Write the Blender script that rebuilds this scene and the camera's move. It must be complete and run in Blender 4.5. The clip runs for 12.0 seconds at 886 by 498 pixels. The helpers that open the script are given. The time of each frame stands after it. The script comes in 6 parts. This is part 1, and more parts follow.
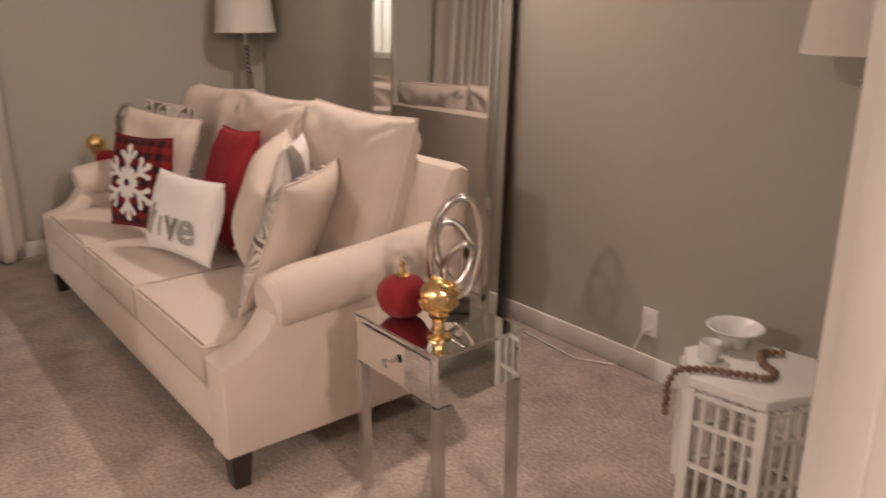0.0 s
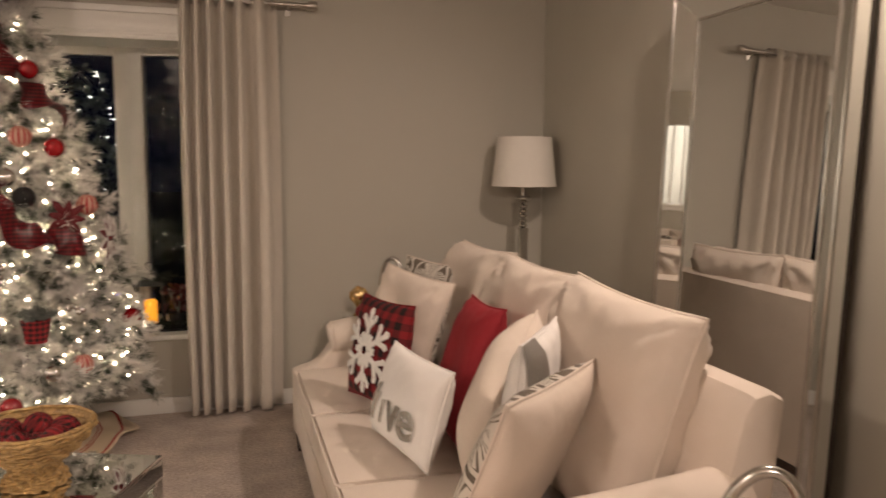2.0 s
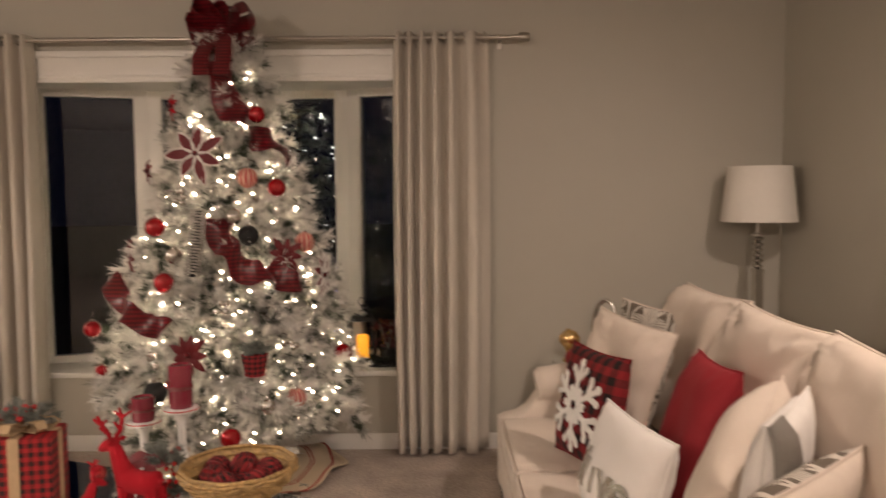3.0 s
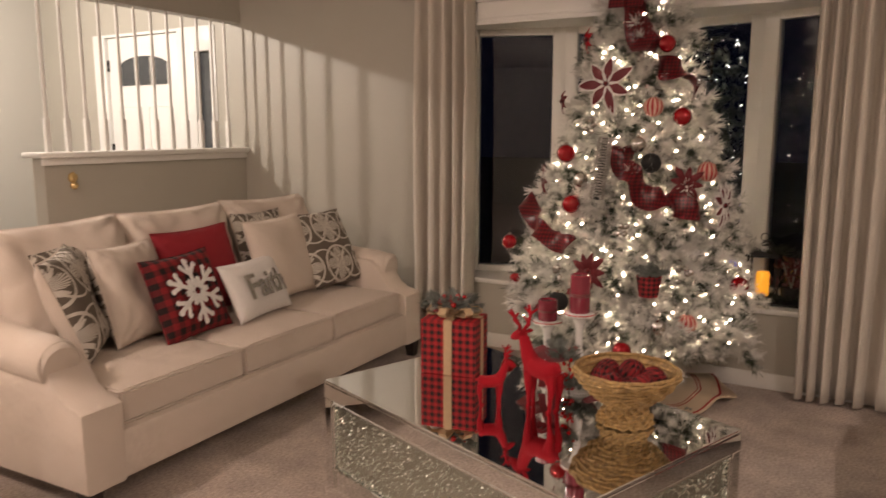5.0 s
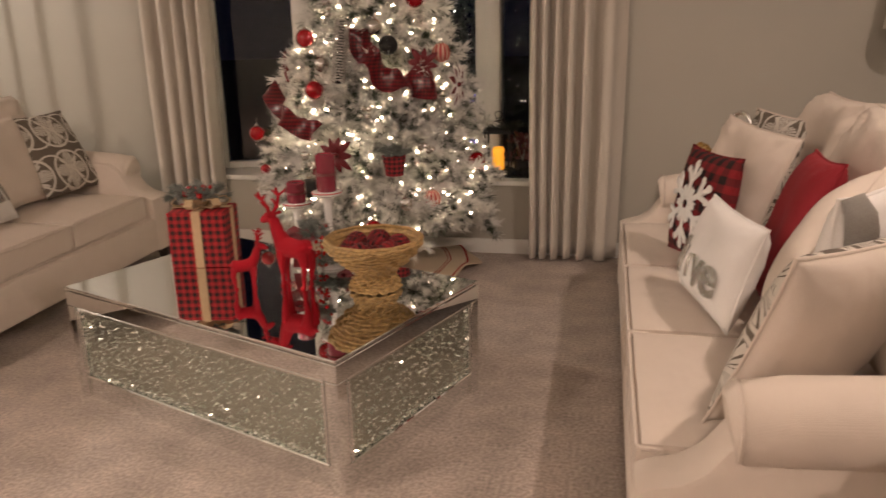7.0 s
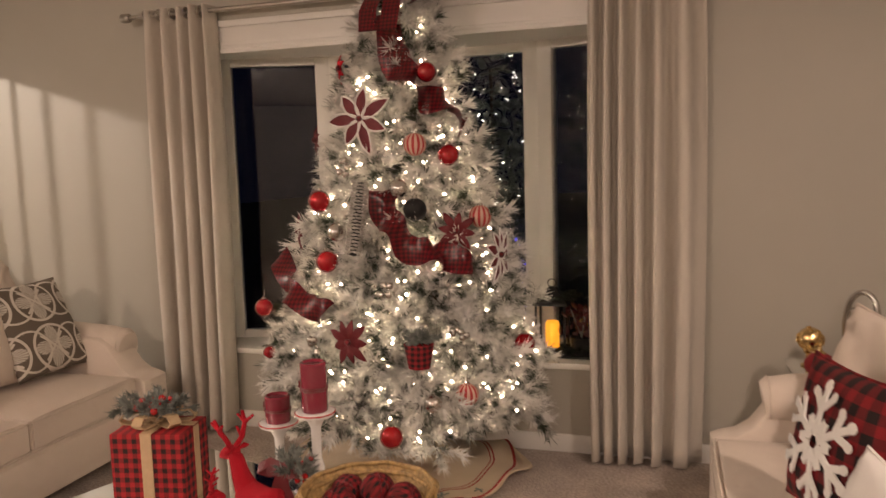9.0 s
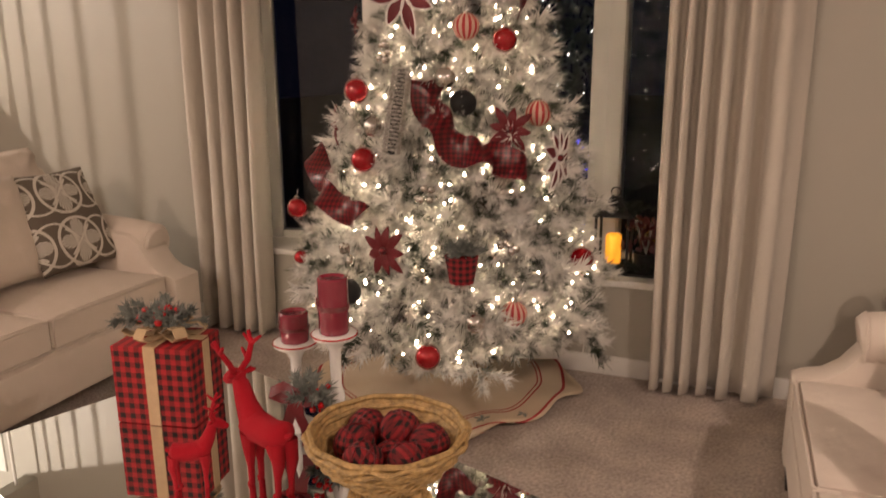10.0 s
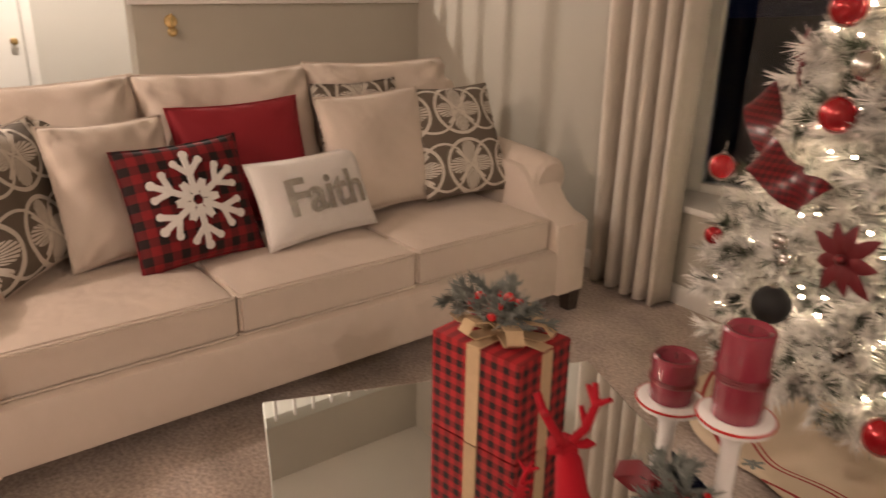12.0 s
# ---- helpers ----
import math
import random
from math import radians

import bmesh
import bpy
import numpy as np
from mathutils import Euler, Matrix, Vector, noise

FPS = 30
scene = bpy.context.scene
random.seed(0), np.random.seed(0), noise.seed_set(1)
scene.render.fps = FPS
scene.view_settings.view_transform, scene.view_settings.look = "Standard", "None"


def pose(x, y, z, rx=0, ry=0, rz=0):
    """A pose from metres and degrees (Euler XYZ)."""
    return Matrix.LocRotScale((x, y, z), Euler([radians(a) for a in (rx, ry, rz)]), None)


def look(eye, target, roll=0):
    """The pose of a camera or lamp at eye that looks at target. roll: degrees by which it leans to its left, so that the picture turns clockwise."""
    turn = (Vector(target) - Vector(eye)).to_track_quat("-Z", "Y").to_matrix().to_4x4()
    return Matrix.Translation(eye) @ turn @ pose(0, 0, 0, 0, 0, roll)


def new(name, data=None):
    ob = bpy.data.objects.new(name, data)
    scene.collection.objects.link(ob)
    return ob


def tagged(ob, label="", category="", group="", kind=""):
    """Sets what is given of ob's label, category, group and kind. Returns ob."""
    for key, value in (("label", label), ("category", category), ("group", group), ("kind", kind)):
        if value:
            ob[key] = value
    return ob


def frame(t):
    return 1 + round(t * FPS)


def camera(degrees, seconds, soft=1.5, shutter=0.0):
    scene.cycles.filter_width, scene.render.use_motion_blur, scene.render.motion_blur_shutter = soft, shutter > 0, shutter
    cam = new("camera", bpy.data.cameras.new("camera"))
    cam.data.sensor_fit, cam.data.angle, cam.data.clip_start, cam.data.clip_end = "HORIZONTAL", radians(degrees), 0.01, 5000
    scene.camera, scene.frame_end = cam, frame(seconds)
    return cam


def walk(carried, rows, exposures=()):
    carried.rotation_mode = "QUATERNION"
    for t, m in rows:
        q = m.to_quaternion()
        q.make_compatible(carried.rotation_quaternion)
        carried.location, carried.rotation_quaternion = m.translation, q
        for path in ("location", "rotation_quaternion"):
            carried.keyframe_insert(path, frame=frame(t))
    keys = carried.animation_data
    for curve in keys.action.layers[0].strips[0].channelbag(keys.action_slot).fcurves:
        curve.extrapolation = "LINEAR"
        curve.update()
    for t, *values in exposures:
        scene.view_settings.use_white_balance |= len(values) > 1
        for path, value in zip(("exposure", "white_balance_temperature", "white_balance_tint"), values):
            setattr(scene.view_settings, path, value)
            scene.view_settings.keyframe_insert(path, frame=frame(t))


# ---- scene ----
cam = camera(61.0, 12.0, shutter=0.4)
PATH = [
    (0, (-0.068, -0.016, 1.433), (1.123, 1.479, 0.845), -0.0),
    (0.5, (0.016, 0.082, 1.443), (0.984, 1.755, 0.929), 0.1),
    (1, (0.097, 0.261, 1.45), (1.001, 2.001, 1.057), -0.6),
    (1.5, (0.216, 0.41, 1.471), (1.036, 2.213, 1.192), -0.9),
    (2, (0.365, 0.53, 1.478), (0.921, 2.438, 1.251), 0.4),
    (2.5, (0.436, 0.638, 1.475), (0.706, 2.608, 1.265), 0.0),
    (3, (0.42, 0.761, 1.5), (0.42, 2.756, 1.355), -0.4),
    (3.5, (0.465, 0.796, 1.501), (0.13, 2.766, 1.412), 0.2),
    (3.6, (0.478, 0.803, 1.496), (0.081, 2.761, 1.405), 0.7),
    (5.3, (0.477, 0.515, 1.451), (-0.569, 2.187, 1.116), -0.7),
    (5.5, (0.446, 0.46, 1.432), (-0.616, 2.12, 1.09), -0.9),
    (6, (0.453, 0.359, 1.437), (-0.531, 2.054, 1.038), -0.8),
    (6.5, (0.523, 0.425, 1.402), (-0.158, 2.238, 0.905), -1.3),
    (7, (0.585, 0.536, 1.388), (0.177, 2.411, 0.824), -1.2),
    (7.5, (0.654, 0.717, 1.389), (0.302, 2.621, 0.888), -0.3),
    (9.3, (0.506, 1.457, 1.495), (-0.12, 3.345, 1.286), -0.7),
    (9.5, (0.502, 1.534, 1.493), (-0.152, 3.403, 1.211), -0.1),
    (10, (0.45, 1.694, 1.446), (-0.259, 3.503, 0.971), -0.3),
    (10.5, (0.299, 1.871, 1.413), (-0.444, 3.62, 0.788), -1.2),
    (11, (0.198, 2.05, 1.408), (-0.756, 3.664, 0.713), -0.3),
    (11.5, (0.196, 2.234, 1.422), (-1.132, 3.565, 0.741), 0.6),
    (12, (0.055, 2.33, 1.408), (-1.454, 3.452, 0.728), 1.0),
]
walk(cam, [(t, look(eye, target, roll)) for t, eye, target, roll in PATH],
     exposures=[(0.0, 0.0, 6250, 14), (0.6, 0.0, 6420, 10), (3.6, 0.0, 6500, 11), (5.5, -0.16, 6500, 14), (7.7, 0.0, 6600, 12), (9.5, 0.1, 6750, 15), (12.0, 0.14, 6750, 15)])

# ---- light ----
world = bpy.data.worlds.new("night")
world.use_nodes = True
world.node_tree.nodes["Background"].inputs[0].default_value = (0.012, 0.015, 0.04, 1)
world.node_tree.nodes["Background"].inputs[1].default_value = 0.12
scene.world = world
scene.view_settings.exposure = 0.0


def lamp(name, kind, place, watts, colour, size=0.1, target=None):
    data = bpy.data.lights.new(name, kind)
    data.energy, data.color = watts, colour
    if kind == "AREA":
        data.shape, data.size = "DISK", size
    else:
        data.shadow_soft_size = size
    ob = new(name, data)
    ob.matrix_world = look(place, target) if target else Matrix.Translation(place)
    return ob


WARM = (1.0, 0.788, 0.652)
lamp("foyer_light", "POINT", (-5.26, 3.25, 2.66), 190, (1.0, 0.88, 0.76), 0.03)
can = lamp("ceiling_light_a", "SPOT", (2.02, 2.45, 2.69), 110, WARM, 0.04, (1.6, 3.05, 0))
can.data.spot_size, can.data.spot_blend = radians(152), 0.85
lamp("ceiling_light_b", "POINT", (-2.6, 0.4, 2.52), 112, WARM, 0.05)
lamp("ceiling_light_c", "POINT", (0.7, -1.5, 2.6), 130, WARM, 0.06)

# ---- materials ----


def material(name, colour, rough=0.6, metal=0.0, vary=0.12, scale=6.0, grain=0.0, grain_scale=300.0, bump=0.0, bump_scale=200.0, sheen=0.0, coat=0.0, second=None):
    """A principled surface with variation at two scales and fine relief."""
    m = bpy.data.materials.new(name)
    m.use_nodes = True
    n, l = m.node_tree.nodes, m.node_tree.links
    b = n["Principled BSDF"]
    b.inputs["Roughness"].default_value, b.inputs["Metallic"].default_value = rough, metal
    b.inputs["Sheen Weight"].default_value, b.inputs["Coat Weight"].default_value = sheen, coat
    co = n.new("ShaderNodeTexCoord")
    big = n.new("ShaderNodeTexNoise")
    big.inputs["Scale"].default_value, big.inputs["Detail"].default_value = scale, 4
    l.new(co.outputs["Object"], big.inputs["Vector"])
    ramp = n.new("ShaderNodeMixRGB")
    lo = tuple(c * (1 - vary) for c in (second or colour))
    hi = tuple(min(1, c * (1 + vary)) for c in colour)
    ramp.inputs[1].default_value, ramp.inputs[2].default_value = (*lo, 1), (*hi, 1)
    l.new(big.outputs["Fac"], ramp.inputs[0])
    out = ramp.outputs[0]
    fine = None
    if grain or bump:
        fine = n.new("ShaderNodeTexNoise")
        fine.inputs["Scale"].default_value, fine.inputs["Detail"].default_value = grain_scale if grain else bump_scale, 3
        l.new(co.outputs["Object"], fine.inputs["Vector"])
    if grain:
        mul = n.new("ShaderNodeMixRGB")
        mul.blend_type = "OVERLAY"
        mul.inputs[0].default_value = grain
        l.new(out, mul.inputs[1]), l.new(fine.outputs["Fac"], mul.inputs[2])
        out = mul.outputs[0]
    l.new(out, b.inputs["Base Color"])
    if bump:
        bm_ = n.new("ShaderNodeBump")
        bm_.inputs["Strength"].default_value, bm_.inputs["Distance"].default_value = bump, 0.004
        l.new(fine.outputs["Fac"], bm_.inputs["Height"]), l.new(bm_.outputs[0], b.inputs["Normal"])
    return m


def weave(m, scale=900.0, strength=0.25):
    """Adds a crossing-thread relief to a cloth."""
    n, l = m.node_tree.nodes, m.node_tree.links
    b = n["Principled BSDF"]
    co = n.new("ShaderNodeTexCoord")
    waves = []
    for d in ("X", "Y", "Z"):
        w = n.new("ShaderNodeTexWave")
        w.bands_direction = d
        w.inputs["Scale"].default_value, w.inputs["Distortion"].default_value = scale / 6.283, 1.5
        l.new(co.outputs["Object"], w.inputs["Vector"])
        waves.append(w)
    a1, a2 = n.new("ShaderNodeMath"), n.new("ShaderNodeMath")
    l.new(waves[0].outputs["Fac"], a1.inputs[0]), l.new(waves[1].outputs["Fac"], a1.inputs[1])
    l.new(a1.outputs[0], a2.inputs[0]), l.new(waves[2].outputs["Fac"], a2.inputs[1])
    big = n.new("ShaderNodeTexNoise")
    big.inputs["Scale"].default_value = 9.0
    l.new(co.outputs["Object"], big.inputs["Vector"])
    b1, b2 = n.new("ShaderNodeBump"), n.new("ShaderNodeBump")
    b1.inputs["Strength"].default_value, b1.inputs["Distance"].default_value = strength, 0.001
    b2.inputs["Strength"].default_value, b2.inputs["Distance"].default_value = 0.35, 0.03
    l.new(a2.outputs[0], b1.inputs["Height"]), l.new(big.outputs["Fac"], b2.inputs["Height"])
    l.new(b2.outputs[0], b1.inputs["Normal"]), l.new(b1.outputs[0], b.inputs["Normal"])
    return m


def glow(name, colour, strength):
    m = bpy.data.materials.new(name)
    m.use_nodes = True
    b = m.node_tree.nodes["Principled BSDF"]
    b.inputs["Base Color"].default_value = (*colour, 1)
    b.inputs["Emission Color"].default_value, b.inputs["Emission Strength"].default_value = (*colour, 1), strength
    return m


def glassy(name, colour=(1, 1, 1), rough=0.0, ior=1.45):
    m = material(name, colour, rough, vary=0.0)
    b = m.node_tree.nodes["Principled BSDF"]
    b.inputs["Transmission Weight"].default_value, b.inputs["IOR"].default_value = 1.0, ior
    return m


def plaid(name, red, black, size, axes=("X", "Z"), coords="Object"):
    """Buffalo check: two crossing stripes, dark where they meet."""
    m = material(name, red, 0.85, vary=0.1, scale=30)
    n, l = m.node_tree.nodes, m.node_tree.links
    b = n["Principled BSDF"]
    co, sep = n.new("ShaderNodeTexCoord"), n.new("ShaderNodeSeparateXYZ")
    l.new(co.outputs[coords], sep.inputs[0])
    half = []
    for a in axes:
        d, f, g = (n.new("ShaderNodeMath") for _ in range(3))
        d.operation, d.inputs[1].default_value = "DIVIDE", size * 2
        f.operation = "FRACT"
        g.operation, g.inputs[1].default_value = "GREATER_THAN", 0.5
        l.new(sep.outputs[a], d.inputs[0]), l.new(d.outputs[0], f.inputs[0]), l.new(f.outputs[0], g.inputs[0])
        half.append(g)
    add, scl = n.new("ShaderNodeMath"), n.new("ShaderNodeMath")
    l.new(half[0].outputs[0], add.inputs[0]), l.new(half[1].outputs[0], add.inputs[1])
    scl.operation, scl.inputs[1].default_value = "MULTIPLY", 0.49
    l.new(add.outputs[0], scl.inputs[0])
    mix = n.new("ShaderNodeMixRGB")
    mix.inputs[1].default_value, mix.inputs[2].default_value = (*red, 1), (*black, 1)
    l.new(scl.outputs[0], mix.inputs[0])
    fuzz, ov = n.new("ShaderNodeTexNoise"), n.new("ShaderNodeMixRGB")
    fuzz.inputs["Scale"].default_value = 400
    ov.blend_type, ov.inputs[0].default_value = "OVERLAY", 0.5
    l.new(co.outputs["Object"], fuzz.inputs["Vector"])
    l.new(mix.outputs[0], ov.inputs[1]), l.new(fuzz.outputs["Fac"], ov.inputs[2])
    l.new(ov.outputs[0], b.inputs["Base Color"])
    return m




def frosted(name):
    """White flocking over green needles, thin in places."""
    m = material(name, (0.8, 0.78, 0.74), 0.9, vary=0.05)
    n, l = m.node_tree.nodes, m.node_tree.links
    co, no, ra = n.new("ShaderNodeTexCoord"), n.new("ShaderNodeTexNoise"), n.new("ShaderNodeValToRGB")
    no.inputs["Scale"].default_value, no.inputs["Detail"].default_value = 11.0, 5
    l.new(co.outputs["Object"], no.inputs["Vector"])
    ra.color_ramp.elements[0].position, ra.color_ramp.elements[0].color = 0.37, (0.05, 0.065, 0.04, 1)
    ra.color_ramp.elements[1].position, ra.color_ramp.elements[1].color = 0.52, (0.84, 0.82, 0.78, 1)
    l.new(no.outputs["Fac"], ra.inputs[0]), l.new(ra.outputs[0], n["Principled BSDF"].inputs["Base Color"])
    return m


WALL = material("greige_paint", (0.430, 0.405, 0.346), 0.5, vary=0.03, scale=1.5, bump=0.12, bump_scale=160)
WHITE_WALL = material("offwhite_paint", (0.50, 0.485, 0.44), 0.55, vary=0.03, scale=1.5, bump=0.1, bump_scale=160)
CEILING = material("ceiling_paint", (0.84, 0.82, 0.77), 0.9, vary=0.03, bump=0.3, bump_scale=90)
TRIM = material("white_trim_paint", (0.78, 0.76, 0.72), 0.35, vary=0.03, bump=0.05, bump_scale=60)
CARPET = material("beige_carpet", (0.40, 0.335, 0.29), 0.95, vary=0.46, scale=5.5, grain=0.75, grain_scale=75, bump=1.0, sheen=0.1)
CREAM = weave(material("cream_upholstery", (0.67, 0.582, 0.502), 0.85, vary=0.05, scale=5, grain=0.12, grain_scale=700, sheen=0.05))
CURTAIN = weave(material("cream_curtain", (0.60, 0.55, 0.48), 0.8, vary=0.05, scale=3, grain=0.15, grain_scale=500, sheen=0.2), 700)
DARK_WOOD = material("espresso_wood", (0.03, 0.02, 0.016), 0.35, vary=0.3, scale=20)
MIRROR = material("mirror_glass", (0.86, 0.87, 0.86), 0.015, 1.0, vary=0.0)
SILVER = material("silvered_metal", (0.62, 0.60, 0.57), 0.22, 1.0, vary=0.08, scale=30)
NICKEL = material("brushed_nickel", (0.48, 0.45, 0.41), 0.3, 1.0, vary=0.1, scale=40)
GOLD = material("gold_metal", (0.78, 0.57, 0.28), 0.22, 1.0, vary=0.12, scale=40, bump=0.2, bump_scale=90)
CRYSTAL = glassy("cut_crystal", (0.98, 1, 0.99), 0.0, 1.55)
PANE = glassy("window_glass", (0.8, 0.83, 0.85), 0.0, 1.38)
RED_CLOTH = weave(material("red_cloth", (0.27, 0.009, 0.018), 0.8, vary=0.1))
RED_FELT = material("red_flocking", (0.37, 0.0, 0.010), 0.95, vary=0.12, scale=20, bump=0.5, bump_scale=900)
VELVET = material("red_velvet", (0.21, 0.005, 0.010), 0.9, vary=0.15, scale=30, bump=0.3, bump_scale=700, sheen=0.05)
RED_GLASS = material("red_bauble", (0.38, 0.006, 0.012), 0.12, 0.45, vary=0.05, coat=1.0)
BLACK = material("black_flocking", (0.006, 0.006, 0.006), 0.7, vary=0.2)
WHITE_CLOTH = weave(material("white_cloth", (0.80, 0.77, 0.74), 0.85, vary=0.04, scale=6, sheen=0.2))
FLOCK = frosted("flocked_needles")
BARK = material("trunk_bark", (0.12, 0.08, 0.05), 0.9, vary=0.3, scale=30)
BULB = glow("warm_bulb", (1.0, 0.80, 0.56), 88.0)
WICKER = material("woven_seagrass", (0.60, 0.385, 0.15), 0.5, vary=0.3, scale=70, bump=1.0, bump_scale=150, second=(0.006, 0.003, 0.001))
WAX = material("mulberry_wax", (0.23, 0.028, 0.048), 0.22, vary=0.1, scale=25, coat=0.5)
RIBBON = material("burlap_ribbon", (0.55, 0.40, 0.24), 0.9, vary=0.12, scale=60, bump=0.6, bump_scale=700)

# ---- mesh helpers ----


def mesh_ob(name, bm, mat, smooth=40):
    me = bpy.data.meshes.new(name)
    bm.normal_update()
    bm.to_mesh(me)
    bm.free()
    for p in me.polygons:
        p.use_smooth = smooth > 0
    if smooth and smooth < 180:
        me.set_sharp_from_angle(angle=radians(smooth))
    me.materials.append(mat)
    return new(name, me)


def part(name, bm, mat, parent, label="", smooth=40):
    ob = mesh_ob(name, bm, mat, smooth)
    ob.parent = parent
    return tagged(ob, label)


def thing(name, m, label, category, group="", kind=""):
    ob = new(name)
    ob.empty_display_size = 0.05
    ob.matrix_world = m
    return tagged(ob, label, category, group, kind)


def solid(name, bm, mat, label, category, group="", kind="", m=None, smooth=40):
    ob = mesh_ob(name, bm, mat, smooth)
    if m:
        ob.matrix_world = m
    return tagged(ob, label, category, group, kind)


def box(bm, lo, hi, bevel=0.0, seg=2, m=None):
    """A box between two corners, with rounded edges."""
    t = bmesh.new()
    bmesh.ops.create_cube(t, size=1)
    for v in t.verts:
        v.co = Vector([lo[i] + (v.co[i] + 0.5) * (hi[i] - lo[i]) for i in range(3)])
    if bevel:
        bmesh.ops.bevel(t, geom=t.edges[:], offset=bevel, segments=seg, profile=0.5, affect="EDGES")
    return merge(bm, t, m)


def merge(bm, t, m=None):
    if m:
        bmesh.ops.transform(t, matrix=m, verts=t.verts)
    me = bpy.data.meshes.new("t")
    t.to_mesh(me)
    t.free()
    bm.from_mesh(me)
    bpy.data.meshes.remove(me)
    return bm


def boxes(*rows, bevel=0.0, seg=2):
    bm = bmesh.new()
    for lo, hi in rows:
        box(bm, lo, hi, bevel, seg)
    return bm


def lathe(profile, seg=24, m=None, bm=None):
    """Turns (radius, height) pairs round z."""
    t = bmesh.new()
    rings = []
    for r, z in profile:
        if r < 1e-5:
            rings.append([t.verts.new((0, 0, z))])
        else:
            rings.append([t.verts.new((r * math.cos(a), r * math.sin(a), z)) for a in (2 * math.pi * k / seg for k in range(seg))])
    for a, b in zip(rings, rings[1:]):
        for k in range(seg):
            q = [a[k % len(a)], a[(k + 1) % len(a)], b[(k + 1) % len(b)], b[k % len(b)]]
            q = list(dict.fromkeys(q))
            if len(q) > 2:
                t.faces.new(q)
    bmesh.ops.recalc_face_normals(t, faces=t.faces)
    if bm is None:
        bm = bmesh.new()
    return merge(bm, t, m)


def tube(bm, points, radius, seg=8, closed=False):
    """A round bar along points; radius is one number or one for each point."""
    pts = [Vector(p) for p in points]
    n = len(pts)
    rings = []
    side = None
    for i, p in enumerate(pts):
        d = (pts[(i + 1) % n] - pts[i - 1]) if closed or 0 < i < n - 1 else (pts[1] - pts[0] if i == 0 else pts[-1] - pts[-2])
        d.normalize()
        if side is None:
            side = d.orthogonal().normalized()
        side = (side - d * side.dot(d)).normalized()
        up = d.cross(side)
        r = radius[i] if isinstance(radius, (list, tuple)) else radius
        rings.append([bm.verts.new(p + (side * math.cos(a) + up * math.sin(a)) * r) for a in (2 * math.pi * k / seg for k in range(seg))])
    pairs = list(zip(rings, rings[1:])) + ([(rings[-1], rings[0])] if closed else [])
    for a, b in pairs:
        for k in range(seg):
            bm.faces.new((a[k], a[(k + 1) % seg], b[(k + 1) % seg], b[k]))
    if not closed:
        bm.faces.new(rings[0][::-1]), bm.faces.new(rings[-1])
    return bm


def ball(bm, place, r, sub=2, scale=(1, 1, 1)):
    t = bmesh.new()
    bmesh.ops.create_icosphere(t, subdivisions=sub, radius=r)
    return merge(bm, t, Matrix.Translation(place) @ Matrix.Diagonal((*scale, 1)))


def prism(bm, outline, axis, a, b, bevel=0.0, m=None, seg=2):
    """An outline of (u, v) pairs pushed along an axis from a to b. axis x: (y, z); axis y: (x, z); axis z: (x, y)."""
    t = bmesh.new()

    def at(u, v, w):
        return {"x": (w, u, v), "y": (u, w, v), "z": (u, v, w)}[axis]

    lo = [t.verts.new(at(u, v, a)) for u, v in outline]
    hi = [t.verts.new(at(u, v, b)) for u, v in outline]
    k = len(outline)
    t.faces.new(lo), t.faces.new(hi[::-1])
    for i in range(k):
        t.faces.new((lo[i], hi[i], hi[(i + 1) % k], lo[(i + 1) % k]))
    bmesh.ops.recalc_face_normals(t, faces=t.faces)
    if bevel:
        rim = [e for e in t.edges if all((v in lo) for v in e.verts) or all((v in hi) for v in e.verts)]
        bmesh.ops.bevel(t, geom=rim, offset=bevel, segments=seg, profile=0.5, affect="EDGES")
    return merge(bm, t, m)


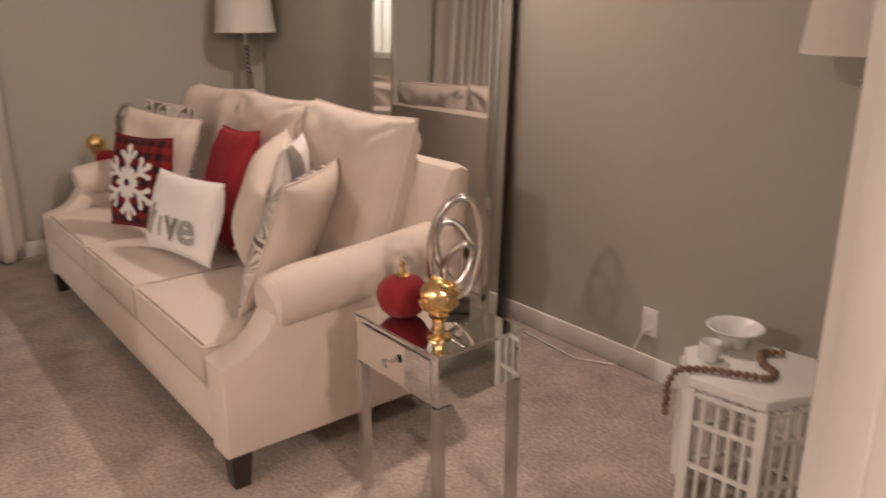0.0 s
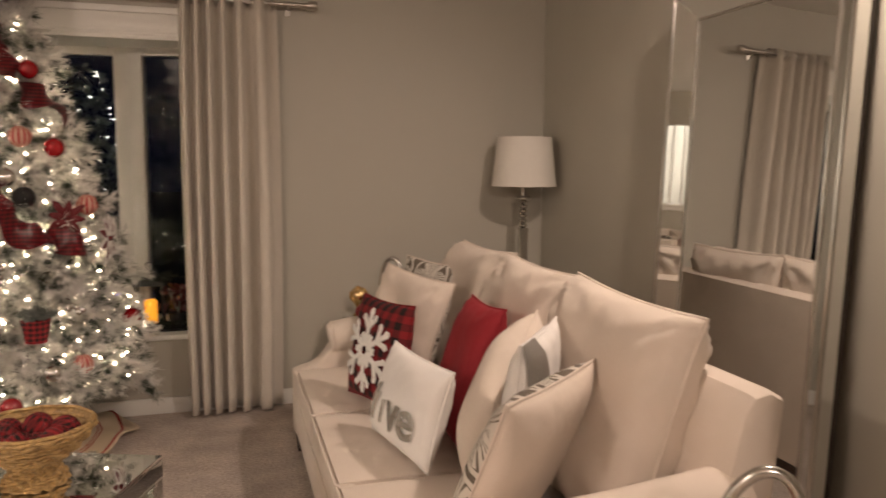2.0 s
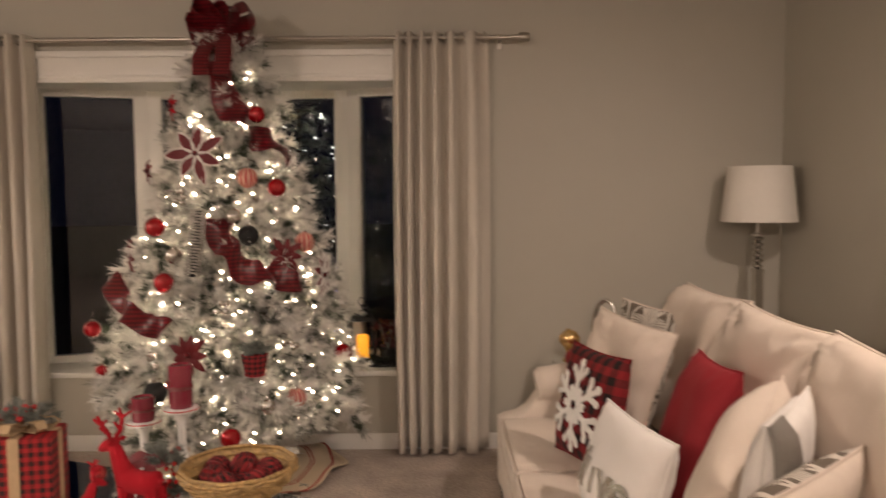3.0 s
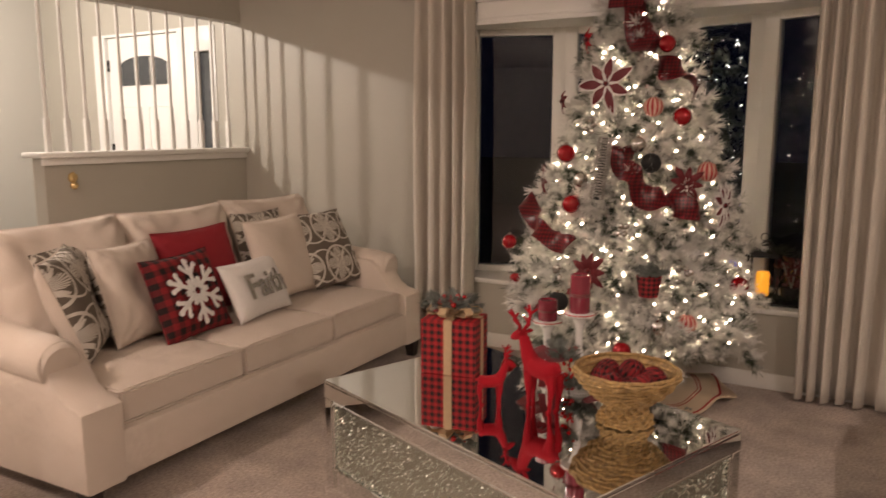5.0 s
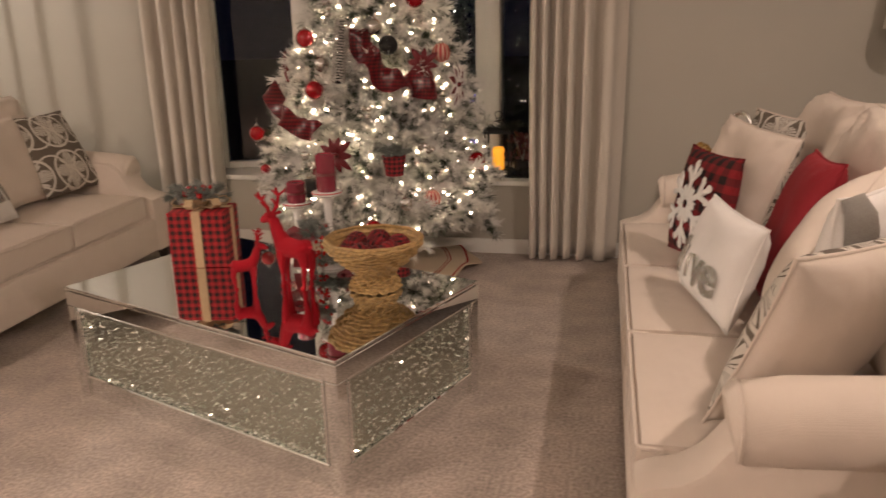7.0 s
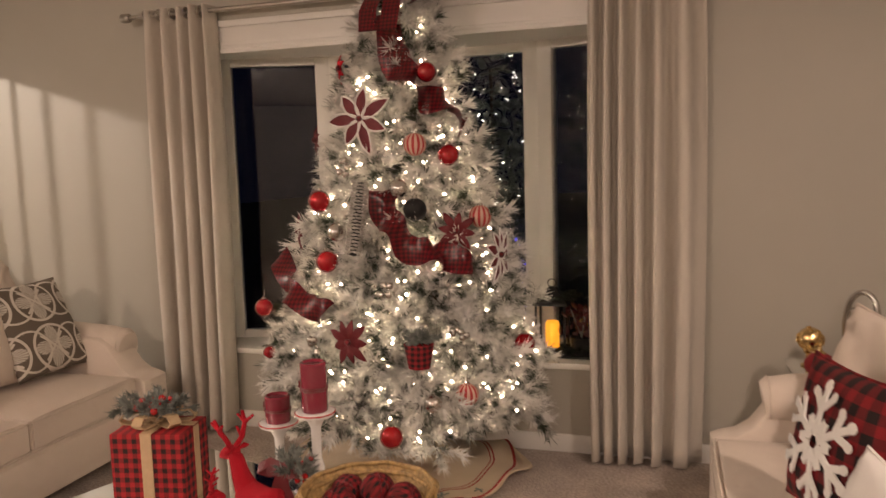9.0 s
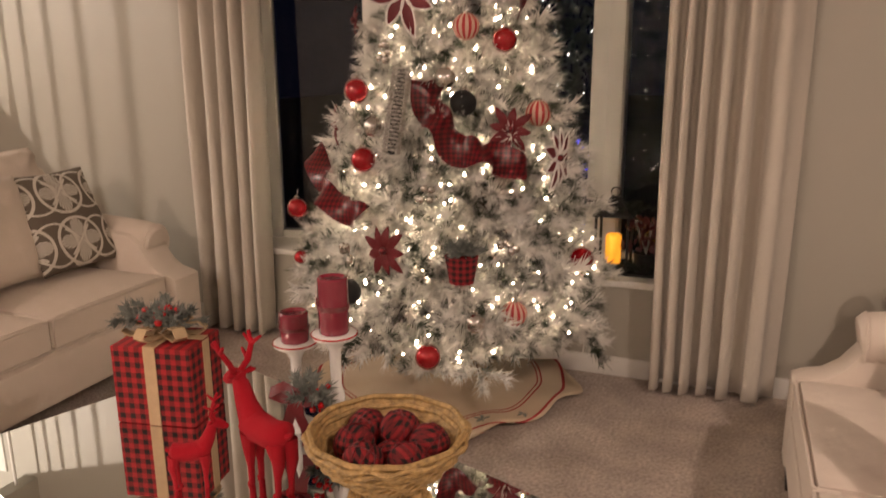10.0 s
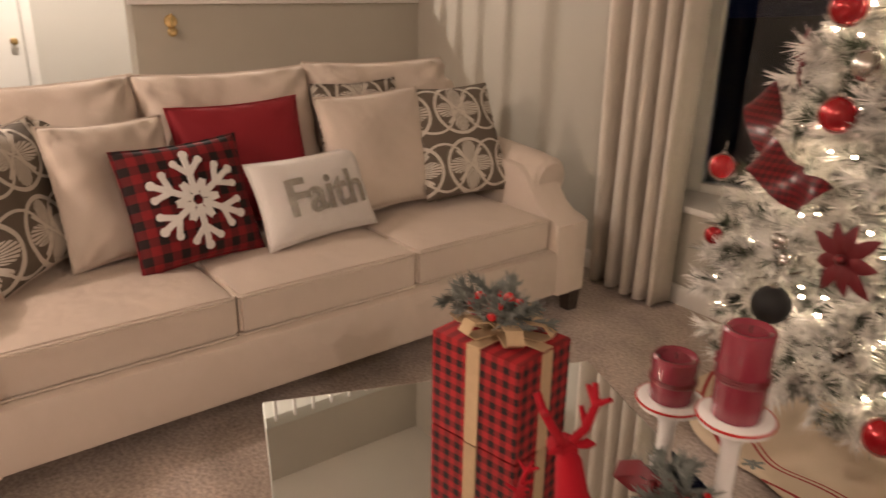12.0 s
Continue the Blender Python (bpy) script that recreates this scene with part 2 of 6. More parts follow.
def cushion(w, h, t, n=26, puff=0.5, pinch=0.06, seed=0, rim=0.0, crease=0.0):
    """A stuffed cushion, w by h, t thick, standing in the xz plane with its front to -y and its foot at z = 0; the sides draw in between the corners, and creases run from the corners and seams."""
    bm = bmesh.new()
    rnd = random.Random(seed)
    ph = [rnd.uniform(0, 6.28) for _ in range(12)]
    dent = [(rnd.uniform(-0.5, 0.5), rnd.uniform(-0.2, 0.7), rnd.uniform(0.25, 0.5)) for _ in range(3)]
    grids = []
    for s in (-1, 1):
        g = []
        for i in range(n + 1):
            row = []
            for j in range(n + 1):
                u, v = 2 * i / n - 1, 2 * j / n - 1
                u2, v2 = math.sin(u * math.pi / 2) * 0.35 + u * 0.65, math.sin(v * math.pi / 2) * 0.35 + v * 0.65
                x = u2 * w / 2 * (1 - pinch * (1 - v2 * v2) * abs(u2) ** 3)
                z = v2 * h / 2 * (1 - pinch * (1 - u2 * u2) * abs(v2) ** 3)
                full = (max(0, 1 - abs(u2) ** 2.6) * max(0, 1 - abs(v2) ** 2.6)) ** puff
                d = full * (1 + 0.06 * math.sin(3.1 * u + ph[0]) * math.sin(2.7 * v + ph[1]))
                d += 0.02 * math.sin(9 * u + ph[2] + 3 * v) * d * (1 - d)
                if crease:
                    for a, b, c in dent:
                        d -= crease * 0.35 * math.exp(-((u - a) ** 2 + (v - b) ** 2) / (c * c)) * full
                    fold = 0.0
                    for q, (cu, cv) in enumerate(((-1, -1), (1, -1), (-1, 1), (1, 1))):
                        r = math.hypot(u2 - cu, v2 - cv)
                        fold += math.sin(11 * math.atan2(v2 - cv, u2 - cu) + ph[3 + q]) * math.exp(-(r / 0.55) ** 2)
                    fold += 0.6 * math.sin(19 * u + ph[8] + 2 * v) * abs(v2) ** 4 + 0.6 * math.sin(17 * v + ph[9] - 2 * u) * abs(u2) ** 4
                    d += crease * 0.5 * fold * full * (1.15 - full)
                row.append(bm.verts.new((x, s * (t / 2 * d + rim), z + h / 2)))
            g.append(row)
        grids.append(g)
    for s, g in zip((0, 1), grids):
        for i in range(n):
            for j in range(n):
                q = (g[i][j], g[i + 1][j], g[i + 1][j + 1], g[i][j + 1])
                bm.faces.new(q if s == 0 else q[::-1])
    if rim:
        edge = [(i, 0) for i in range(n)] + [(n, j) for j in range(n)] + [(i, n) for i in range(n, 0, -1)] + [(0, j) for j in range(n, 0, -1)]
        for (a, b), (c, d) in zip(edge, edge[1:] + edge[:1]):
            bm.faces.new((grids[0][a][b], grids[1][a][b], grids[1][c][d], grids[0][c][d]))
    else:
        bmesh.ops.remove_doubles(bm, verts=bm.verts, dist=1e-5)
    bmesh.ops.recalc_face_normals(bm, faces=bm.faces)
    return bm


def piping(w, h, pinch, r=0.006, y=0.0):
    """The corded seam round such a cushion."""
    pts = []
    for k in range(4):
        for i in range(10):
            a = -1 + 2 * i / 10
            u, v = ((a, -1), (1, a), (-a, 1), (-1, -a))[k]
            pts.append((u * w / 2 * (1 - pinch * (1 - v * v)), y, v * h / 2 * (1 - pinch * (1 - u * u)) + h / 2))
    return tube(bmesh.new(), pts, r, 6, True)


def maths(m):
    """A short way to write arithmetic nodes in a material."""
    n, l = m.node_tree.nodes, m.node_tree.links

    def op(kind, a, b=None, c=None):
        x = n.new("ShaderNodeMath")
        x.operation = kind
        for i, v in enumerate((a, b, c)):
            if v is None:
                continue
            if isinstance(v, (int, float)):
                x.inputs[i].default_value = v
            else:
                l.new(v, x.inputs[i])
        return x.outputs[0]
    return op


def medallion(name, ground, figure, cell):
    """A woven pattern of interlaced rings and four-petalled flowers."""
    m = weave(material(name, ground, 0.85, vary=0.1, scale=20))
    n, l = m.node_tree.nodes, m.node_tree.links
    op = maths(m)
    co, sep = n.new("ShaderNodeTexCoord"), n.new("ShaderNodeSeparateXYZ")
    l.new(co.outputs["Object"], sep.inputs[0])

    def cells(v, shift):
        return op("SUBTRACT", op("FRACT", op("ADD", op("DIVIDE", v, cell), shift + 20.0)), 0.5)

    u, v = cells(sep.outputs[0], 0.5), cells(sep.outputs[2], 0.0)
    r = op("SQRT", op("ADD", op("MULTIPLY", u, u), op("MULTIPLY", v, v)))
    ang = op("ARCTAN2", v, u)
    petal = op("MULTIPLY", op("POWER", op("ABSOLUTE", op("COSINE", op("MULTIPLY", ang, 2.0))), 0.6), 0.41)
    rays = op("GREATER_THAN", op("SINE", op("MULTIPLY", ang, 44.0)), -0.55)
    flower = op("MULTIPLY", op("MULTIPLY", op("LESS_THAN", r, petal), op("GREATER_THAN", r, 0.05)), rays)
    ring = op("LESS_THAN", op("ABSOLUTE", op("SUBTRACT", r, 0.44)), 0.028)
    u2, v2 = cells(sep.outputs[0], 0.0), cells(sep.outputs[2], 0.0)
    r2 = op("SQRT", op("ADD", op("MULTIPLY", u2, u2), op("MULTIPLY", v2, v2)))
    ring2 = op("LESS_THAN", op("ABSOLUTE", op("SUBTRACT", r2, 0.40)), 0.020)
    cross = op("MULTIPLY", op("LESS_THAN", op("ABSOLUTE", op("SUBTRACT", op("ABSOLUTE", u), op("ABSOLUTE", v))), 0.03), op("LESS_THAN", r, 0.36))
    total = op("MAXIMUM", op("MAXIMUM", flower, ring), op("MAXIMUM", ring2, cross))
    mix = n.new("ShaderNodeMixRGB")
    mix.inputs[1].default_value, mix.inputs[2].default_value = (*ground, 1), (*figure, 1)
    l.new(total, mix.inputs[0])
    l.new(mix.outputs[0], n["Principled BSDF"].inputs["Base Color"])
    return m


def striped(name, a, b, count):
    """Stripes that run from pole to pole."""
    m = material(name, a, 0.6, vary=0.05)
    n, l = m.node_tree.nodes, m.node_tree.links
    op = maths(m)
    co, sep = n.new("ShaderNodeTexCoord"), n.new("ShaderNodeSeparateXYZ")
    l.new(co.outputs["Object"], sep.inputs[0])
    f = op("GREATER_THAN", op("SINE", op("MULTIPLY", op("ARCTAN2", sep.outputs[1], sep.outputs[0]), count)), 0.1)
    mix = n.new("ShaderNodeMixRGB")
    mix.inputs[1].default_value, mix.inputs[2].default_value = (*a, 1), (*b, 1)
    l.new(f, mix.inputs[0]), l.new(mix.outputs[0], n["Principled BSDF"].inputs["Base Color"])
    return m


MEDALLION = medallion("medallion_weave", (0.125, 0.10, 0.076), (0.60, 0.555, 0.49), 0.25)
CANDY = striped("striped_bauble", (0.62, 0.42, 0.33), (0.45, 0.03, 0.035), 12)
SEQUIN = material("silver_sequins", (0.60, 0.59, 0.56), 0.18, 1.0, vary=0.3, scale=220, bump=1.0, bump_scale=260)
SEQUIN_GREY = material("grey_sequins", (0.34, 0.33, 0.31), 0.35, 0.8, vary=0.4, scale=260, bump=1.0, bump_scale=320)
FELT = material("white_felt", (0.82, 0.80, 0.77), 0.95, vary=0.04, bump=0.5, bump_scale=500, sheen=0.4)
CERAMIC = material("white_ceramic", (0.80, 0.79, 0.77), 0.2, vary=0.03, coat=0.4)
GREEN = material("frosted_fir", (0.02, 0.035, 0.018), 0.8, vary=0.3, scale=45, second=(0.50, 0.52, 0.50))
BERRY = material("red_berry", (0.5, 0.012, 0.015), 0.18, vary=0.1, coat=0.8)
SATIN = material("dark_red_ribbon", (0.14, 0.005, 0.010), 0.4, vary=0.12)
MESH_RED = plaid("red_check_ribbon", (0.17, 0.006, 0.012), (0.03, 0.002, 0.004), 0.009, ("X", "Z"))
MESH_RED.node_tree.nodes["Principled BSDF"].inputs["Roughness"].default_value = 0.32
FLAME = glow("candle_glow", (1.0, 0.40, 0.03), 0.85)
SHADE = material("linen_shade", (0.70, 0.66, 0.60), 0.8, vary=0.03, scale=30, bump=0.2, bump_scale=500)

# ---- the room ----
XE, XW, YN, YS, H = 2.38, -4.0, 5.12, -4.6, 2.72
structure = dict(kind="structure")


def wall(name, rows, mat, label, bevel=0.0):
    return solid(name, boxes(*rows, bevel=bevel), mat, label, "wall", **structure)


solid("floor", boxes(((XW - 0.12, YS - 0.1, -0.1), (XE + 0.15, YN + 0.1, 0.0))), CARPET, "beige plush carpet floor with worn patches", "floor", **structure)
solid("ceiling", boxes(((XW - 2.8, YS - 0.1, H), (XE + 0.15, 6.0, H + 0.1))), CEILING, "plain painted ceiling", "ceiling", **structure)
wall("wall_east", [((XE, YS - 0.1, 0), (XE + 0.12, YN + 0.12, H))], WALL, "greige painted wall behind the mirror")
wall("wall_south", [((XW - 2.7, YS - 0.12, -0.9), (XE, YS, H))], WALL, "greige painted wall closing the room")
wall("wall_opening", [((1.30, 0.40, 0), (XE, 0.52, H))], WALL, "greige wall stub beside the cased opening")
casing = boxes(((1.24, 0.385, 0), (1.30, 0.535, H)), ((1.225, 0.42, 0), (1.24, 0.50, H)), ((1.30, 0.525, 0), (1.37, 0.54, H)), ((1.315, 0.538, 0), (1.355, 0.546, H)), ((1.30, 0.38, 0), (1.37, 0.395, H)), bevel=0.004)
solid("trim_opening", casing, TRIM, "white stepped casing of the room opening", "trim", **structure)
# window wall with its opening
WX0, WX1, WZ0, WZ1 = -2.08, 0.48, 0.46, 2.16
wall("wall_north", [((-6.6, YN, -0.9), (-5.85, YN + 0.12, H)), ((-5.85, YN, 2.32), (-4.30, YN + 0.12, H)), ((-4.72, YN, -0.9), (-4.66, YN + 0.12, 2.32)), ((-4.30, YN, -0.9), (WX0, YN + 0.12, H)),
                    ((WX0, YN, 0), (WX1, YN + 0.12, WZ0)), ((WX0, YN, WZ1), (WX1, YN + 0.12, H)), ((WX1, YN, 0), (XE, YN + 0.12, H))], WALL, "greige painted window wall with baluster shadows")
# west side: white wall, half wall, header
wall("wall_west", [((XW - 0.12, YS, -0.9), (XW, 2.0, H)), ((XW - 0.12, 2.0, 2.31), (XW, 3.40, H))], WHITE_WALL, "off-white painted wall beside the stair opening")
wall("half_wall", [((XW - 0.12, 3.40, -0.9), (XW, YN, 1.30))], WALL, "greige half wall below the balusters")
wall("header", [((XW - 0.12, 3.40, 2.31), (XW, YN, H))], WALL, "painted header above the balusters")
cap = boxes(((XW - 0.17, 3.36, 1.30), (XW + 0.05, YN, 1.335)), bevel=0.008)
box(cap, (XW, 3.38, 1.255), (XW + 0.02, YN, 1.30), 0.006)
solid("trim_half_wall", cap, TRIM, "white painted cap moulding on the half wall", "trim", **structure)
# foyer beyond
wall("wall_foyer_west", [((-6.7, YS, -0.9), (-6.6, YN + 0.12, H))], WHITE_WALL, "off-white foyer wall")
solid("floor_foyer", boxes(((-6.6, YS, -1.0), (XW - 0.12, YN, -0.9))), DARK_WOOD, "dark foyer floor", "floor", **structure)
# baseboards
bb = boxes(((XE - 0.016, YS, 0), (XE, YN, 0.095)), ((WX0 - 0.2, YN - 0.016, 0), (XE - 0.016, YN, 0.095)), ((XW + 0.02, YN - 0.016, 0), (WX0 - 0.2, YN, 0.095)), bevel=0.005)
solid("baseboard", bb, TRIM, "white painted baseboard", "baseboard", **structure)

# bow window: four lights on a shallow arc
ARC = [(-2.08, 5.36), (-1.43, 5.55), (-0.80, 5.62), (-0.17, 5.55), (0.48, 5.36)]
sill = bmesh.new()
outline = [(WX0, YN - 0.02), (WX1, YN - 0.02), (WX1, 5.46)] + [(x, y + 0.06) for x, y in reversed(ARC[1:4])] + [(WX0, 5.46)]
prism(sill, outline, "z", WZ0 - 0.02, WZ0 + 0.012, 0.006)
solid("window_sill", sill, TRIM, "white painted bow window seat board", "sill", **structure)
head = bmesh.new()
prism(head, outline, "z", WZ1 - 0.004, WZ1 + 0.05)
solid("window_head", head, TRIM, "white painted bow window head board", "trim", **structure)
apron = boxes(((WX0 - 0.06, YN - 0.018, WZ1 - 0.012), (WX1 + 0.06, YN, WZ1 + 0.13)), ((WX0 - 0.06, YN - 0.024, WZ1 + 0.01), (WX1 + 0.06, YN - 0.016, WZ1 + 0.03)), ((WX0 - 0.07, YN - 0.032, WZ1 + 0.13), (WX1 + 0.07, YN, WZ1 + 0.165)), bevel=0.004)
for x in (WX0, WX1):
    box(apron, (x - (0.06 if x < 0 else -0.005), YN - 0.018, 0.44), (x + (0.06 if x > 0 else -0.005), YN, WZ1 - 0.012), 0.004)
solid("trim_window", apron, TRIM, "white window casing with stepped crown", "trim", **structure)
window = thing("window_1", Matrix(), "white bow window with four dark night panes", "window", kind="structure")
for (x0, y0), (x1, y1) in zip(ARC, ARC[1:]):
    d = Vector((x1 - x0, y1 - y0, 0))
    ln = d.length
    m = Matrix.Translation((x0, y0, 0)) @ Matrix.Rotation(math.atan2(d.y, d.x), 4, "Z")
    fr = bmesh.new()
    for lo, hi in (((0, -0.03, WZ0), (0.085, 0.05, WZ1)), ((ln - 0.085, -0.03, WZ0), (ln, 0.05, WZ1)), ((0.085, -0.03, WZ0), (ln - 0.085, 0.05, WZ0 + 0.055)), ((0.085, -0.03, WZ1 - 0.05), (ln - 0.085, 0.05, WZ1))):
        box(fr, lo, hi, 0.006, 2, m)
    part("window_frame", fr, TRIM, window)
    gl = bmesh.new()
    box(gl, (0.085, 0.0, WZ0 + 0.055), (ln - 0.085, 0.006, WZ1 - 0.05), 0, 2, m)
    part("pane", gl, PANE, window, smooth=0)
    gl = bmesh.new()
    box(gl, (0.085, 0.018, WZ0 + 0.055), (ln - 0.085, 0.024, WZ1 - 0.05), 0, 2, m)
    part("pane", gl, PANE, window, smooth=0)
for x in (WX0, WX1):
    s = 1 if x > 0 else -1
    part("jamb", boxes(((min(x, x + s * 0.05), YN + 0.1, WZ0), (max(x, x + s * 0.05), 5.42, WZ1))), TRIM, window)

# ---- sofas ----


def sofa(m, label, tall, lean, shift, L, F, low):
    s = thing("sofa", m, label, "sofa", "matching sofas")
    B, FS, inner = 0.46, -0.464, 1.06
    body = bmesh.new()
    box(body, (-L + 0.12, F + 0.004, low), (L - 0.12, B - 0.1, 0.31), 0.02)
    part("base", body, CREAM, s)
    back = bmesh.new()
    prism(back, [(0.26, 0.30), (0.40, 0.88), (0.43, 0.925), (0.48, 0.935), (0.525, 0.91), (0.46, low), (0.30, low)], "x", -L + 0.02, L - 0.02, 0.03)
    part("backrest", back, CREAM, s)
    side = [(F, low), (F, 0.425), (F + 0.03, 0.44), (F + 0.09, 0.455), (F + 0.14, 0.49), (F + 0.18, 0.545), (F + 0.22, 0.60), (F + 0.28, 0.635), (0.0, 0.655), (0.2, 0.68), (B - 0.03, 0.72), (B - 0.02, low)]
    for sx in (-1, 1):
        arm = bmesh.new()
        prism(arm, side, "x", sx * inner, sx * L, 0.018)
        a = part("arm", arm, CREAM, s)
        roll = bmesh.new()
        tube(roll, [(sx * (L - 0.065), F + 0.185, 0.575), (sx * (L - 0.065), F + 0.20, 0.578), (sx * (L - 0.065), F + 0.30, 0.59), (sx * (L - 0.065), 0.1, 0.61), (sx * (L - 0.065), B - 0.04, 0.645)], [0.075, 0.09, 0.096, 0.096, 0.096], 20)
        part("arm_roll", roll, CREAM, a)
        pip = bmesh.new()
        tube(pip, [(sx * (L - 0.065) + 0.09 * math.cos(t), F + 0.197, 0.577 + 0.09 * math.sin(t)) for t in (math.pi * k / 12 for k in range(-2, 15))], 0.006, 6)
        part("piping", pip, CREAM, a)
    for k in range(3):
        x = (k - 1) * 0.70
        w = 0.695
        seat = bmesh.new()
        t = cushion(w, 0.74, 0.055, 14, 0.5, 0.0, k, 0.068)
        bmesh.ops.bevel(t, geom=[e for e in t.edges if len(e.link_faces) == 2 and e.calc_face_angle(0) > 1.0], offset=0.012, segments=2, affect="EDGES")
        merge(seat, t, Matrix.Translation((x, FS, 0.382)) @ Matrix.Rotation(radians(-90), 4, "X"))
        part("seat_cushion", seat, CREAM, s)
        pw = bmesh.new()
        for zz in (0.447, 0.317):
            tube(pw, [(x - w / 2, FS + 0.06, zz), (x - w / 2 + 0.002, FS + 0.012, zz), (x - w / 2 + 0.012, FS, zz), (x, FS - 0.001, zz), (x + w / 2 - 0.012, FS, zz), (x + w / 2 - 0.002, FS + 0.012, zz), (x + w / 2, FS + 0.06, zz)], 0.005, 6)
        part("piping", pw, CREAM, s)
        m2 = Matrix.Translation(((k - 1) * 0.70 + shift, 0.21, 0.455)) @ Matrix.Rotation(radians(-lean + 2.0 * (k - 1)), 4, "X") @ Matrix.Rotation(radians((k - 1) * 1.2), 4, "Y")
        bc = cushion(0.735, tall, 0.30, 30, 0.42, 0.055, 10 + k + int(tall * 100), 0.0, 0.65)
        bmesh.ops.transform(bc, matrix=m2, verts=bc.verts)
        c = part("back_cushion", bc, CREAM, s, smooth=180)
        pp = piping(0.735, tall, 0.055)
        bmesh.ops.transform(pp, matrix=m2, verts=pp.verts)
        part("piping", pp, CREAM, c)
    for x in (-L + 0.045, L - 0.045):
        for y in (F + 0.045, B - 0.06):
            leg = lathe([(0.0, 0), (0.036, 0), (0.05, low), (0, low)], 4, Matrix.Translation((x, y, 0)) @ Matrix.Rotation(radians(45), 4, "Z"))
            part("leg", leg, DARK_WOOD, s, smooth=0)
    return s


sofa(pose(1.15, 3.18, 0, rz=-90), "cream fabric sofa with rolled arms before the mirror", 0.665, 18, -0.05, 1.20, -0.47, 0.12)
sofa(pose(-2.545, 3.445, 0, rz=91.7), "cream fabric sofa with rolled arms by the half wall", 0.615, 16, 0.0, 1.25, -0.505, 0.105)

# ---- coffee table ----
TX, TY, TA = -0.6475, 3.0675, -20.5
table = thing("coffee_table", pose(TX, TY, 0, rz=TA), "mirrored coffee table with crushed crystal side panels", "coffee table")
A, B2, TH = 0.68, 0.42, 0.46
part("tabletop", boxes(((-A, -B2, TH - 0.012), (A, B2, TH)), bevel=0.003), MIRROR, table, smooth=0)
part("top_band", boxes(((-A, -B2, TH - 0.075), (A, B2, TH - 0.014)), bevel=0.003), MIRROR, table, smooth=0)
part("plinth", boxes(((-A + 0.012, -B2 + 0.012, 0.0), (A - 0.012, B2 - 0.012, 0.085)), bevel=0.003), MIRROR, table, smooth=0)
for sx in (-1, 1):
    for sy in (-1, 1):
        part("corner_post", boxes(((min(sx * A * 0.998, sx * (A - 0.05)), min(sy * B2 * 0.998, sy * (B2 - 0.05)), 0.0), (max(sx * A * 0.998, sx * (A - 0.05)), max(sy * B2 * 0.998, sy * (B2 - 0.05)), TH - 0.076)), bevel=0.003), MIRROR, table, smooth=0)
part("core", boxes(((-A + 0.04, -B2 + 0.04, 0.085), (A - 0.04, B2 - 0.04, TH - 0.076))), MIRROR, table, smooth=0)

# crushed crystals behind the four sides
CRUSH = material("crushed_crystal", (0.84, 0.88, 0.82), 0.08, 0.85, vary=0.12, scale=90, coat=1.0)
SEAGLASS = material("silvered_green_glass", (0.50, 0.54, 0.48), 0.2, 0.92, vary=0.15, scale=45, bump=0.2, bump_scale=130)
rng = np.random.default_rng(12)
OCT = np.array([(1, 0, 0), (-1, 0, 0), (0, 1, 0), (0, -1, 0), (0, 0, 1), (0, 0, -1)], float)
OCF = np.array([(0, 2, 4), (2, 1, 4), (1, 3, 4), (3, 0, 4), (2, 0, 5), (1, 2, 5), (3, 1, 5), (0, 3, 5)])
for half, off, turn in ((A - 0.055, B2, 0), (A - 0.055, B2, 180), (B2 - 0.055, A, 90), (B2 - 0.055, A, 270)):
    V, Fc = [], []
    step = 0.0115
    nu, nz = int(2 * half / step), int(0.287 / step)
    for iu in range(nu):
        for iz in range(nz):
            edge = min(iz, iu, nu - 1 - iu)
            if rng.random() > (0.95 if edge < 2 else 0.44):
                continue
            q, _ = np.linalg.qr(rng.normal(size=(3, 3)))
            deep = 0.013 + 0.006 * rng.random()
            c = np.array([-half + (iu + 0.5 + rng.uniform(-0.4, 0.4)) * step, -off + deep, 0.093 + (iz + 0.5 + rng.uniform(-0.4, 0.4)) * step])
            Fc.append(OCF + 6 * len(V))
            V.append((OCT * rng.uniform(0.5, 1.2, (6, 1)) * (0.0075 if edge < 2 else 0.0056)) @ q.T + c)
    me = bpy.data.meshes.new("crystal_panel")
    me.from_pydata((np.concatenate(V) @ np.array(Matrix.Rotation(radians(turn), 3, "Z")).T).tolist(), [], np.concatenate(Fc).tolist())
    me.materials.append(CRUSH)
    ob = new("crystal_panel", me)
    ob.parent = table
    tagged(ob, "loose crushed crystals behind the side", kind="stuff")
    back = bmesh.new()
    box(back, (-half, -off + 0.016, 0.086), (half, -off + 0.026, 0.383), 0, 1, Matrix.Rotation(radians(turn), 4, "Z"))
    part("panel_back", back, SEAGLASS, table, "silvered green glass behind the crystals", smooth=0)
    rim = bmesh.new()
    for lo, hi in (((-half, -off + 0.002, 0.085), (half, -off + 0.014, 0.097)), ((-half, -off + 0.002, 0.372), (half, -off + 0.014, 0.384)), ((-half, -off + 0.002, 0.097), (-half + 0.012, -off + 0.014, 0.372)), ((half - 0.012, -off + 0.002, 0.097), (half, -off + 0.014, 0.372))):
        box(rim, lo, hi, 0.003, 1, Matrix.Rotation(radians(turn), 4, "Z"))
    part("panel_frame", rim, MIRROR, table, smooth=0)

# ---- curtains ----


